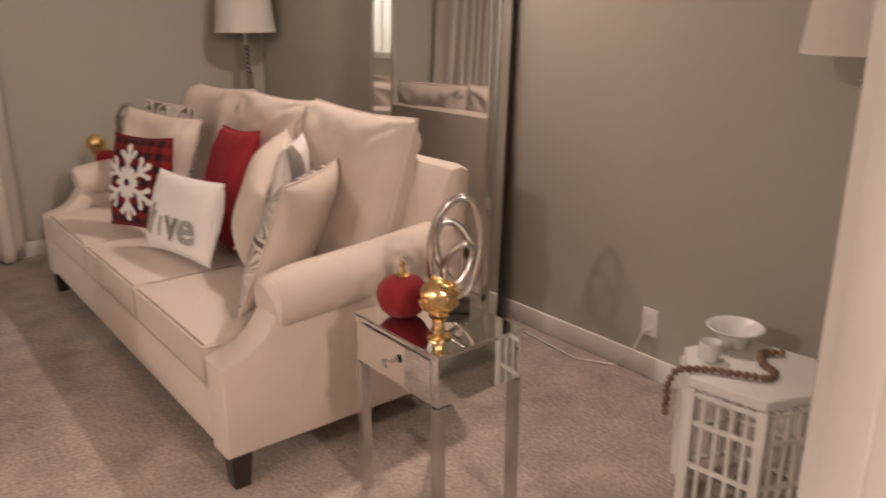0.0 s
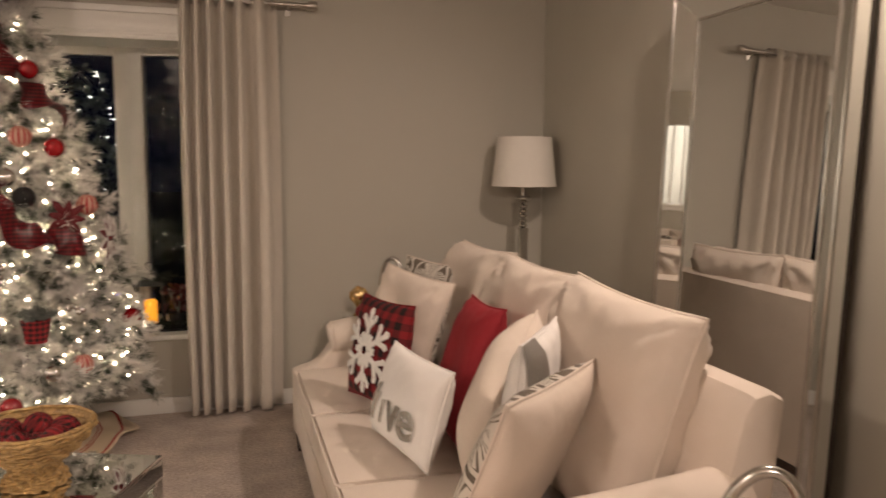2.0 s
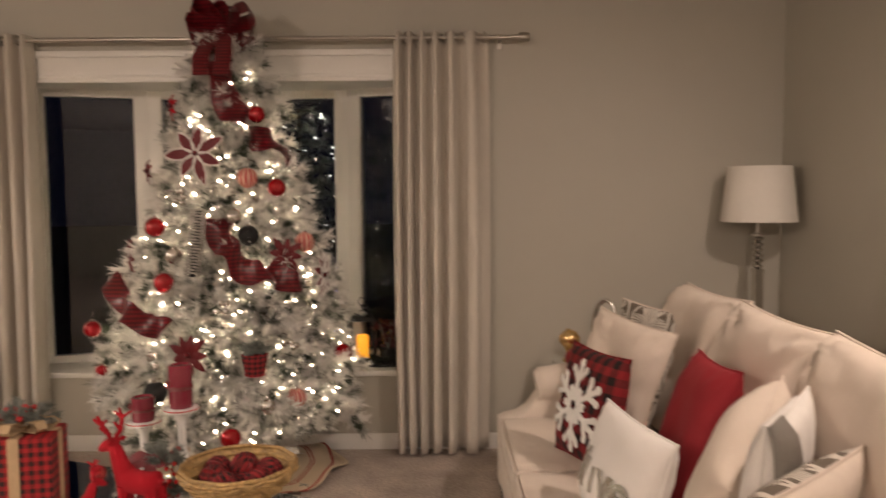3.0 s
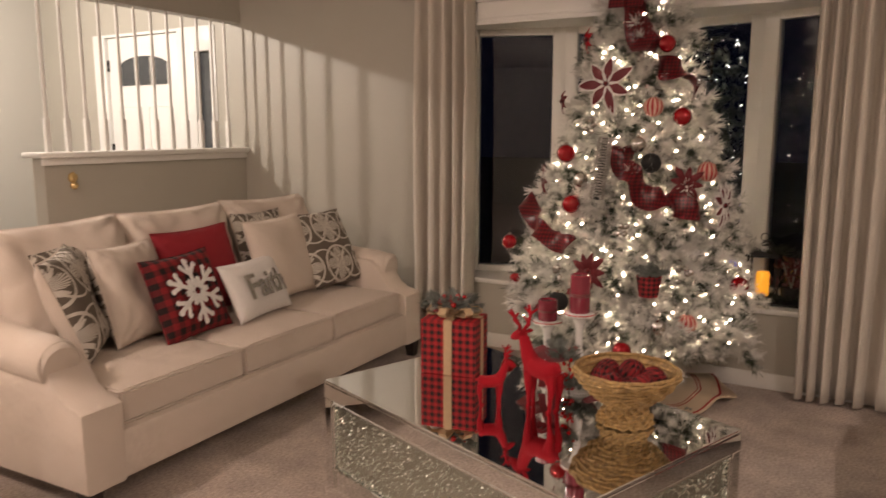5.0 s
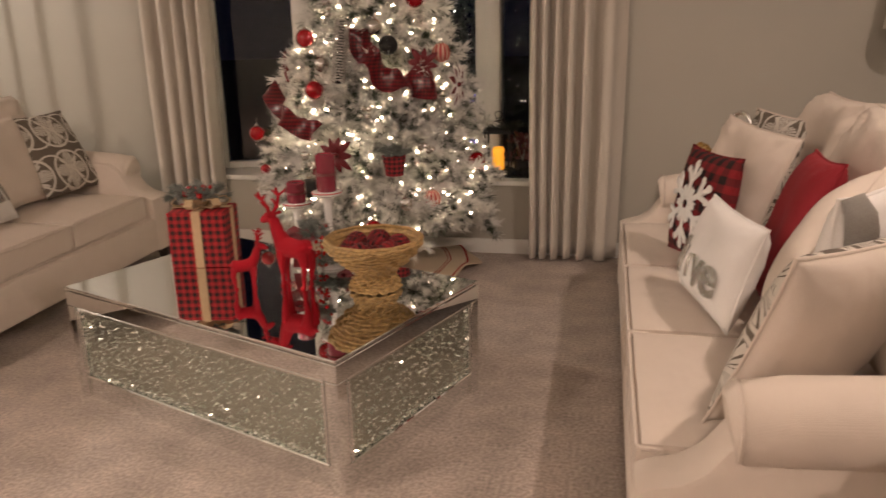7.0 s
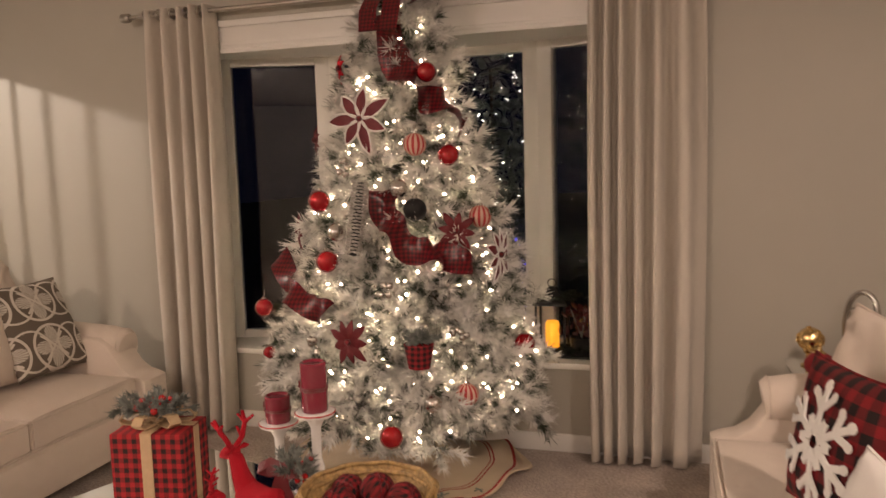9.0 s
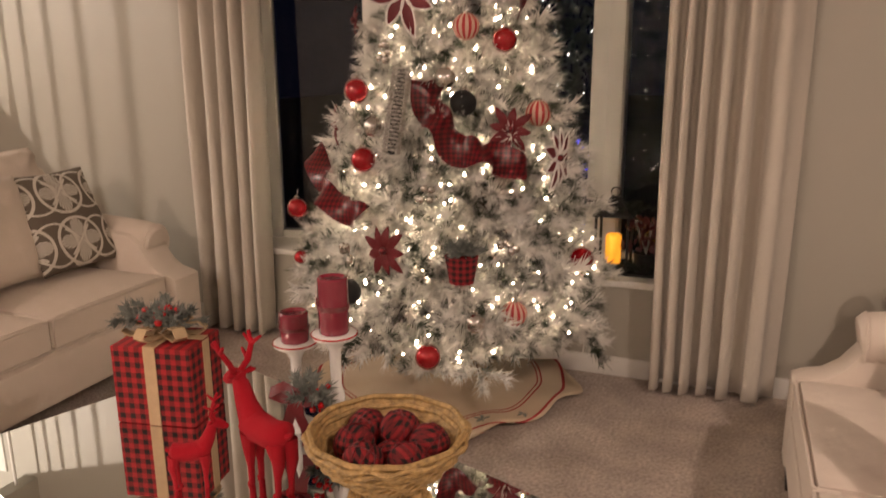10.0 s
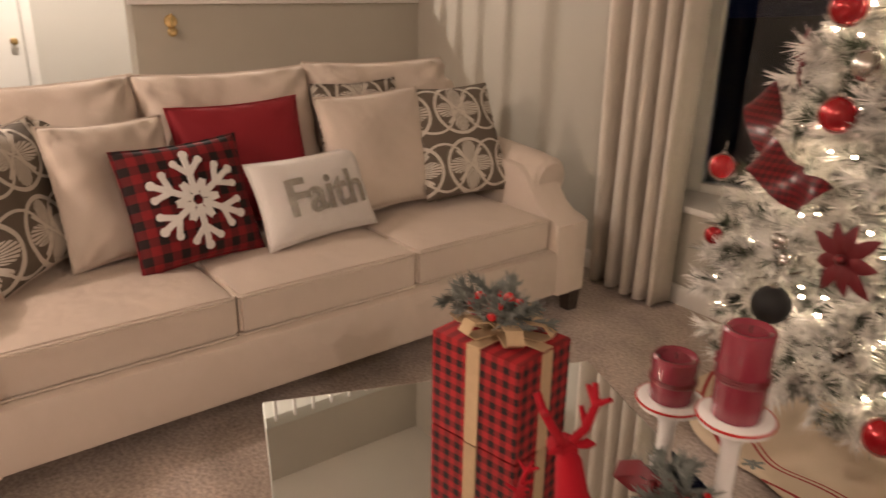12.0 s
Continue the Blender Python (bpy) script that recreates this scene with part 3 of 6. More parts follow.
def curtain(x0, x1, folds, label, seed, bunch):
    c = thing("curtain", Matrix.Translation(((x0 + x1) / 2, YN - 0.10, 0)), label, "curtain", "window curtains")
    rnd = random.Random(seed)
    bm = bmesh.new()
    n, rows, half = folds * 14, 26, (x1 - x0) / 2
    ph = [rnd.uniform(-0.5, 0.5) for _ in range(folds + 2)]
    am = [rnd.uniform(0.75, 1.25) for _ in range(folds + 2)]
    grid = []
    for j in range(rows + 1):
        z = 0.02 + (2.40 - 0.02) * j / rows
        f = j / rows
        spread = 1.0 + 0.05 * math.sin(f * 3)
        row = []
        for i in range(n + 1):
            u = i / n
            k = folds * (1 - (1 - u) ** bunch)
            a, b = int(k), min(int(k) + 1, folds + 1)
            w = k - a
            p = ph[a] * (1 - w) + ph[b] * w
            q = am[a] * (1 - w) + am[b] * w
            wave = math.cos(2 * math.pi * k + p * (1 - f) * 1.6)
            y = 0.066 * q * (1 - 0.25 * f) * math.copysign(abs(wave) ** 0.7, wave) + 0.008 * math.sin(17 * u + 5 * f)
            row.append(bm.verts.new(((2 * u - 1) * half * spread + 0.012 * math.sin(4 * math.pi * k) * (1 - f), y, z)))
        grid.append(row)
    for j in range(rows):
        for i in range(n):
            bm.faces.new((grid[j][i], grid[j][i + 1], grid[j + 1][i + 1], grid[j + 1][i]))
    cloth = part("panel", bm, CURTAIN, c, smooth=180)
    md = cloth.modifiers.new("thick", "SOLIDIFY")
    md.thickness = 0.004
    for i in range(folds * 2):
        x = (2 * (i + 0.5) / (folds * 2) - 1) * half
        g = bmesh.new()
        tube(g, [(x, 0.028 * math.cos(t), 2.37 + 0.028 * math.sin(t)) for t in (2 * math.pi * k / 14 for k in range(14))], 0.006, 6, True)
        part("grommet", g, NICKEL, c)
    return c


curtain(-2.32, -1.88, 5, "cream grommet curtain gathered beside the bow window", 3, 0.8)
curtain(0.15, 0.68, 6, "cream grommet curtain gathered with grey shaded folds", 5, 1.5)
rod = thing("curtain_rod", Matrix(), "brushed nickel curtain rod with end caps", "curtain rod")
part("rod", tube(bmesh.new(), [(-2.40, YN - 0.10, 2.37), (0.85, YN - 0.10, 2.37)], 0.0125, 12), NICKEL, rod)
for x, s in ((-2.40, -1), (0.85, 1)):
    part("finial", lathe([(0, 0), (0.022, 0), (0.026, 0.01), (0.026, 0.05), (0.02, 0.058), (0, 0.058)], 16, pose(x, YN - 0.10, 2.37, ry=90 * s)), NICKEL, rod)
    part("bracket", boxes(((x - s * 0.10 - 0.008, YN - 0.10, 2.355), (x - s * 0.10 + 0.008, YN, 2.37)), ((x - s * 0.10 - 0.015, YN - 0.008, 2.32), (x - s * 0.10 + 0.015, YN, 2.41)), bevel=0.003), NICKEL, rod)

# ---- tree ----
TREE = Vector((-0.72, 4.82, 0))


def crown_radius(z):
    """The tree's outline: wide at the skirt, a narrow top."""
    return np.interp(z, [0.28, 0.42, 0.9, 1.15, 1.4, 1.85, 2.15, 2.36], [0.66, 0.74, 0.605, 0.50, 0.43, 0.28, 0.18, 0.05])


def sprig_needles(rng, count, length, spread):
    """Triangular needles on one twig that runs along +x from 0 to length."""
    v, f = [], []
    for _ in range(count):
        s = rng.random() ** 0.7
        base = np.array([s * length, 0, 0])
        az, tilt = rng.uniform(0, 2 * np.pi), rng.uniform(0.35, 0.95)
        d = np.array([np.cos(tilt), np.sin(tilt) * np.cos(az), np.sin(tilt) * np.sin(az)])
        ln = spread * rng.uniform(0.6, 1.15)
        side = np.cross(d, rng.normal(size=3))
        side /= np.linalg.norm(side)
        oth = np.cross(d, side)
        w = 0.0034
        k = len(v)
        v += [base + side * w, base - side * w * 0.5 + oth * w * 0.87, base - side * w * 0.5 - oth * w * 0.87, base + d * ln]
        f += [(k, k + 1, k + 3), (k + 1, k + 2, k + 3), (k + 2, k, k + 3)]
    return np.array(v), np.array(f)


def build_tree():
    rng = np.random.default_rng(4)
    t = thing("christmas_tree", Matrix.Translation(TREE), "flocked white artificial Christmas tree with warm lights", "christmas tree")
    trunk = tube(bmesh.new(), [(0, 0, 0.02), (0, 0, 0.8), (0, 0, 1.6), (0, 0, 2.33)], [0.03, 0.026, 0.018, 0.006], 10)
    part("trunk", trunk, BARK, t)
    kinds = [sprig_needles(rng, 92, 0.13, 0.060) for _ in range(7)]
    V, F, k = [], [], 0
    limbs = bmesh.new()
    z = 0.30
    spots = []
    while z < 2.33:
        r = max(0.02, float(crown_radius(z)) - 0.095)
        n = max(6, int(16 * r + 6))
        a0 = rng.uniform(0, 6.28)
        for i in range(n):
            a = a0 + 2 * np.pi * i / n + rng.normal() * 0.12
            rr = r * rng.uniform(0.82, 1.08)
            droop = rng.uniform(-0.10, 0.06)
            tip = np.array([np.cos(a) * rr, np.sin(a) * rr, z + droop * rr])
            root = np.array([0, 0, z + 0.10 * rr])
            tube(limbs, [root, (root * 0.5 + tip * 0.5) + np.array([0, 0, 0.02]), tip], [0.006, 0.005, 0.003], 5)
            m = max(2, int(rr / 0.065))
            for q in range(m):
                s = 0.15 + 0.85 * (q + rng.random()) / m
                p = root * (1 - s) + tip * s
                for side in (-1, 0, 1):
                    ang = a + side * rng.uniform(0.5, 1.0)
                    up = rng.uniform(-0.35, 0.55)
                    spots.append((p, ang, up, rng.uniform(0.8, 1.3)))
        z += 0.085 if z < 1.6 else 0.062
    for p, ang, up, sc in spots:
        v, f = kinds[rng.integers(len(kinds))]
        ca, sa, cu, su = np.cos(ang), np.sin(ang), np.cos(up), np.sin(up)
        roll = rng.uniform(0, 6.28)
        cr, sr = np.cos(roll), np.sin(roll)
        Rr = np.array([[1, 0, 0], [0, cr, -sr], [0, sr, cr]])
        Ru = np.array([[cu, 0, -su], [0, 1, 0], [su, 0, cu]])
        Rz = np.array([[ca, -sa, 0], [sa, ca, 0], [0, 0, 1]])
        V.append((v * sc) @ (Rz @ Ru @ Rr).T + p)
        F.append(f + k)
        k += len(v)
    tagged(part("limbs", limbs, BARK, t), "wire limbs of the tree", kind="stuff")
    me = bpy.data.meshes.new("crown")
    me.from_pydata(np.concatenate(V).tolist(), [], np.concatenate(F).tolist())
    me.materials.append(FLOCK)
    crown = new("crown", me)
    crown.parent = t
    bulbs, rng2 = bmesh.new(), np.random.default_rng(9)
    for _ in range(520):
        zz = 0.32 + 1.98 * (1 - rng2.random() ** 0.66)
        a = rng2.uniform(0, 6.28)
        r = float(crown_radius(zz)) * rng2.uniform(0.70, 0.95)
        tt = bmesh.new()
        bmesh.ops.create_icosphere(tt, subdivisions=1, radius=0.0056)
        merge(bulbs, tt, Matrix.Translation((np.cos(a) * r, np.sin(a) * r, zz)))
    ob = mesh_ob("string_lights", bulbs, BULB)
    ob.matrix_world = Matrix.Translation(TREE)
    tagged(ob, "warm white string lights wound through the tree", "string lights", kind="stuff")


build_tree()

# ---- cushions on the sofas ----


def bulge(x, z, w, h, t, puff=0.5):
    """How far the front of such a cushion stands out at (x, z)."""
    u, v = max(-1, min(1, 2 * x / w)), max(-1, min(1, 2 * z / h - 1))
    return t / 2 * (max(0, 1 - abs(u) ** 2.6) * max(0, 1 - abs(v) ** 2.6)) ** puff


def throw_pillow(tl, tr, bl, t, mat, label, back=None, seed=0, cord=None, crease=0.38):
    """A pillow by three of its corners: top left, top right and bottom left, as seen from its front."""
    tl, tr, bl = Vector(tl), Vector(tr), Vector(bl)
    w, h = (tr - tl).length, (tl - bl).length
    ax = (tr - tl) / w
    az = tl - bl
    az = (az - ax * az.dot(ax)).normalized()
    ay = az.cross(ax)
    foot = (tl + tr) / 2 - az * h
    m = Matrix((ax, ay, az)).transposed().to_4x4()
    m.translation = foot
    p = thing("throw_pillow", m, label, "throw pillow")
    c = part("cover", cushion(w, h, t, 26, 0.5, 0.065, seed, 0.0, crease), mat, p, smooth=180)
    if back:
        c.data.materials.append(back)
        for f in c.data.polygons:
            f.material_index = 1 if f.center.y > 0 else 0
    part("piping", piping(w, h, 0.065, 0.0045), cord or mat, p)
    return p, w, h


def lay(bm, w, h, t, lift=0.004):
    """Bends a flat figure on to the front of a cushion."""
    for v in bm.verts:
        v.co.y = v.co.y - bulge(v.co.x, v.co.z, w, h, t) - lift
    return bm


def snowflake(r, z0):
    bm = bmesh.new()

    def bar(a, b, width):
        a, b = Vector(a), Vector(b)
        d = b - a
        n = max(2, int(d.length / 0.018))
        side = Vector((-d.z, 0, d.x)).normalized() * width / 2
        pts = [a + d * i / n for i in range(n + 1)]
        rows = [[bm.verts.new(p + side * s + Vector((0, y, 0))) for s, y in ((-1, 0), (-0.8, -0.005), (0.8, -0.005), (1, 0))] for p in pts]
        for p, q in zip(rows, rows[1:]):
            for i in range(3):
                bm.faces.new((p[i], p[i + 1], q[i + 1], q[i]))

    for k in range(6):
        ang = radians(60 * k + 32)
        d, e = Vector((math.cos(ang), 0, math.sin(ang))), Vector((-math.sin(ang), 0, math.cos(ang)))
        o = Vector((0, 0, z0))
        bar(o + d * r * 0.10, o + d * r * 0.97, r * 0.14)
        for s in (-1, 1):
            bar(o + d * r * 0.55, o + d * r * 0.82 + e * s * r * 0.27, r * 0.13)
            bar(o + d * r * 0.16, o + d * r * 0.40 + e * s * r * 0.22, r * 0.12)
        for c, q in ((d * r * 0.97, 0.10), (d * r * 0.82 + e * r * 0.27, 0.085), (d * r * 0.82 - e * r * 0.27, 0.085)):
            ring = [bm.verts.new(o + c + Vector((math.cos(a), 0, math.sin(a))) * r * q + Vector((0, -0.006, 0))) for a in (2 * math.pi * i / 12 for i in range(12))]
            bm.faces.new(ring[::-1])
    return bm


def lettering(body, size, depth, swell):
    cu = bpy.data.curves.new("letters", "FONT")
    cu.body, cu.size, cu.extrude, cu.align_x, cu.offset = body, size, depth, "CENTER", swell
    ob = new("letters", cu)
    me = bpy.data.meshes.new_from_object(ob.evaluated_get(bpy.context.evaluated_depsgraph_get()))
    bm = bmesh.new()
    bm.from_mesh(me)
    bpy.data.objects.remove(ob)
    bpy.data.meshes.remove(me)
    bmesh.ops.transform(bm, matrix=Matrix.Rotation(radians(90), 4, "X"), verts=bm.verts)
    return bm


CHECK = plaid("pillow_check", (0.22, 0.006, 0.010), (0.005, 0.003, 0.003), 0.030)
# by the half wall
throw_pillow((-2.47, 2.37, 0.93), (-2.79, 2.70, 0.95), (-2.31, 2.45, 0.485), 0.19, MEDALLION, "brown and cream medallion patterned throw pillow", CREAM, 1, CREAM)
throw_pillow((-2.70, 2.48, 0.93), (-2.87, 2.86, 0.96), (-2.56, 2.52, 0.50), 0.12, MEDALLION, "medallion patterned throw pillow tucked behind a plain one", MEDALLION, 8)
throw_pillow((-2.61, 2.69, 0.94), (-2.73, 3.12, 0.925), (-2.46, 2.72, 0.485), 0.19, CREAM, "plain cream throw pillow with creased corners", MEDALLION, 2, crease=0.75)
p, w, h = throw_pillow((-2.499, 2.876, 0.857), (-2.533, 3.313, 0.872), (-2.350, 2.924, 0.468), 0.13, CHECK, "red and black check pillow with white snowflake", seed=3, crease=0.1)
part("snowflake", lay(snowflake(0.160, h / 2), w, h, 0.13, 0.007), FELT, p, "white felt snowflake")
throw_pillow((-2.726, 3.134, 0.946), (-2.746, 3.66, 0.953), (-2.57, 3.15, 0.50), 0.14, RED_CLOTH, "plain dark red throw pillow", seed=4)
p, w, h = throw_pillow((-2.434, 3.300, 0.774), (-2.545, 3.807, 0.766), (-2.302, 3.328, 0.487), 0.13, WHITE_CLOTH, "white lumbar pillow with silver sequin lettering", seed=5, crease=0.12)
t = lettering("Faith", 0.19, 0.003, 0.0035)
bmesh.ops.translate(t, vec=(0.015, 0, 0.095), verts=t.verts)
part("lettering", lay(t, w, h, 0.13, 0.008), SEQUIN, p, "silver sequin word")
throw_pillow((-2.63, 3.68, 0.955), (-2.674, 4.195, 0.965), (-2.48, 3.66, 0.49), 0.16, CREAM, "large plain cream throw pillow", seed=6)
throw_pillow((-2.79, 3.75, 0.985), (-2.81, 4.17, 0.985), (-2.67, 3.73, 0.55), 0.10, MEDALLION, "medallion patterned pillow behind a cream pillow", MEDALLION, 9)
throw_pillow((-2.69, 4.13, 0.95), (-2.655, 4.569, 0.953), (-2.46, 4.06, 0.51), 0.14, MEDALLION, "brown and cream medallion pillow against the arm", MEDALLION, 7, crease=0.12)
# before the mirror
p, w, h = throw_pillow((0.968, 3.224, 0.815), (1.060, 2.771, 0.810), (0.872, 3.223, 0.495), 0.16, WHITE_CLOTH, "white pillow with silver sequin script", seed=11, crease=0.25)
t = lettering("ve", 0.19, 0.003, 0.004)
bmesh.ops.translate(t, vec=(0.09, 0, 0.075), verts=t.verts)
part("lettering", lay(t, w, h, 0.16, 0.008), SEQUIN, p, "silver sequin letters")
for a, b in (((-0.15, 0.075), (-0.10, 0.20)), ((-0.115, 0.07), (-0.085, 0.17)), ((-0.04, 0.075), (-0.035, 0.155))):
    t = bmesh.new()
    tube(t, [(a[0] + (b[0] - a[0]) * k / 5, 0, a[1] + (b[1] - a[1]) * k / 5) for k in range(6)], 0.008, 6)
    part("sequin_stroke", lay(t, w, h, 0.16), SEQUIN, p)
p, w, h = throw_pillow((0.945, 3.75, 0.911), (1.075, 3.35, 0.918), (0.86, 3.74, 0.485), 0.13, CHECK, "red and black check pillow with white snowflake by the far arm", seed=12, crease=0.1)
part("snowflake", lay(snowflake(0.165, h / 2), w, h, 0.13, 0.007), FELT, p, "white felt snowflake")
throw_pillow((1.14, 4.16, 0.985), (1.34, 3.68, 0.945), (0.99, 4.10, 0.50), 0.18, CREAM, "plain cream throw pillow leaning by the arm", MEDALLION, 13, crease=0.7)
throw_pillow((1.28, 4.32, 1.00), (1.50, 3.93, 0.98), (1.20, 4.28, 0.55), 0.13, MEDALLION, "medallion patterned pillow with a plain cream reverse", CREAM, 17, CREAM)
throw_pillow((1.294, 3.298, 0.965), (1.272, 2.872, 0.987), (1.13, 3.30, 0.49), 0.16, RED_CLOTH, "bright red throw pillow", seed=14)
throw_pillow((1.07, 2.43, 0.82), (1.34, 2.77, 1.00), (0.95, 2.45, 0.46), 0.23, CREAM, "plump cream throw pillow leaning on its neighbour", CREAM, 15, crease=0.1)
p, w, h = throw_pillow((1.105, 2.334, 1.000), (1.375, 2.70, 0.99), (1.05, 2.33, 0.53), 0.13, WHITE_CLOTH, "white pillow with grey sequin flank between cream pillows", WHITE_CLOTH, 18)
t = bmesh.new()
rows = [[t.verts.new((-w / 2 * (1 - 0.065 * (1 - (2 * j / 12 - 1) ** 2)) + 0.004 + i * 0.016, 0, h * j / 12)) for i in range(9)] for j in range(13)]
for a, b in zip(rows, rows[1:]):
    for k in range(8):
        t.faces.new((a[k], a[k + 1], b[k + 1], b[k]))
part("sequin_flank", lay(t, w, h, 0.13, 0.006), SEQUIN_GREY, p, "band of dull grey sequins")
throw_pillow((0.965, 2.068, 0.935), (1.39, 2.46, 0.915), (0.725, 2.07, 0.53), 0.17, CREAM, "medallion pillow with plain cream reverse on the arm", MEDALLION, 16, CREAM, 0.2)

# ---- things on the coffee table ----
TOP = TH + 0.001


def sprigs(count, spread, length, seed, rise=0.5):
    """A bunch of short fir twigs round the origin."""
    rng = np.random.default_rng(seed)
    V, F = [], []
    k = 0
    for i in range(count):
        v, f = sprig_needles(rng, 60, length, 0.032)
        ang, up = rng.uniform(0, 6.28), rng.uniform(0.0, rise)
        ca, sa, cu, su = np.cos(ang), np.sin(ang), np.cos(up), np.sin(up)
        R = np.array([[ca, -sa, 0], [sa, ca, 0], [0, 0, 1]]) @ np.array([[cu, 0, -su], [0, 1, 0], [su, 0, cu]])
        V.append(v @ R.T + np.array([rng.normal() * spread, rng.normal() * spread * 0.5, 0.01 + rng.random() * 0.02]))
        F.append(f + k)
        k += len(v)
    bm = bmesh.new()
    me = bpy.data.meshes.new("t")
    me.from_pydata(np.concatenate(V).tolist(), [], np.concatenate(F).tolist())
    bm.from_mesh(me)
    bpy.data.meshes.remove(me)
    return bm


def loop_of_ribbon(bm, points, width, axis=(0, 0, 1), thick=0.0015):
    """A flat band along points, its width along axis."""
    ax = Vector(axis).normalized() * width / 2
    pts = [Vector(p) for p in points]
    rows = []
    for i, p in enumerate(pts):
        d = (pts[min(i + 1, len(pts) - 1)] - pts[max(i - 1, 0)]).normalized()
        n = d.cross(ax).normalized() * thick
        rows.append([bm.verts.new(p + a * ax + b * n) for a, b in ((-1, -1), (1, -1), (1, 1), (-1, 1))])
    for a, b in zip(rows, rows[1:]):
        for k in range(4):
            bm.faces.new((a[k], a[(k + 1) % 4], b[(k + 1) % 4], b[k]))
    bm.faces.new(rows[0][::-1]), bm.faces.new(rows[-1])
    return bm


gift = thing("gift_box", pose(-1.035, 3.30, TOP, rz=11), "red and black check gift box tied with burlap ribbon", "gift box")
GW, GD, GH = 0.118, 0.09, 0.232
part("box", boxes(((-GW, -GD, 0), (GW, GD, GH)), bevel=0.004), plaid("gift_check", (0.37, 0.012, 0.016), (0.010, 0.006, 0.006), 0.0155, ("X", "Z")), gift)
side = plaid("gift_side_check", (0.37, 0.012, 0.016), (0.010, 0.006, 0.006), 0.0155, ("Y", "Z"))
for s in (-1, 1):
    part("side_paper", boxes(((min(s * GW, s * (GW + 0.0015)), -GD + 0.003, 0.003), (max(s * GW, s * (GW + 0.0015)), GD - 0.003, GH - 0.003))), side, gift)
for lo, hi in (((-0.018, -GD - 0.004, 0), (0.018, -GD - 0.0005, GH)), ((-0.018, GD + 0.0005, 0), (0.018, GD + 0.004, GH)), ((-0.018, -GD - 0.004, GH), (0.018, GD + 0.004, GH + 0.004)),
               ((-GW - 0.005, -0.018, 0), (-GW - 0.002, 0.018, GH)), ((GW + 0.002, -0.018, 0), (GW + 0.005, 0.018, GH)), ((-GW - 0.005, -0.0175, GH + 0.0045), (GW + 0.005, 0.0175, GH + 0.007))):
    part("ribbon", boxes((lo, hi), bevel=0.001, seg=1), RIBBON, gift)
for k in range(6):
    bow = bmesh.new()
    a = k * 1.047 + 0.3
    pts = [(math.cos(a) * r, math.sin(a) * r * 0.8, GH + 0.008 + z) for r, z in ((0, 0.005), (0.05, 0.035), (0.10, 0.04), (0.12, 0.018), (0.10, 0.004), (0.03, 0.003))]
    loop_of_ribbon(bow, pts, 0.036, (-math.sin(a), math.cos(a), 0))
    part("bow_loop", bow, RIBBON, gift)
t = sprigs(26, 0.045, 0.075, 21, 0.7)
bmesh.ops.translate(t, vec=(0, 0, GH + 0.03), verts=t.verts)
part("fir_spray", t, GREEN, gift, "frosted fir twigs", smooth=0)
rnd = random.Random(5)
for k in range(9):
    part("berry", ball(bmesh.new(), (rnd.uniform(-0.05, 0.05), rnd.uniform(-0.06, 0.03), GH + 0.06 + rnd.uniform(0, 0.03)), rnd.uniform(0.008, 0.013), 2), BERRY, gift)


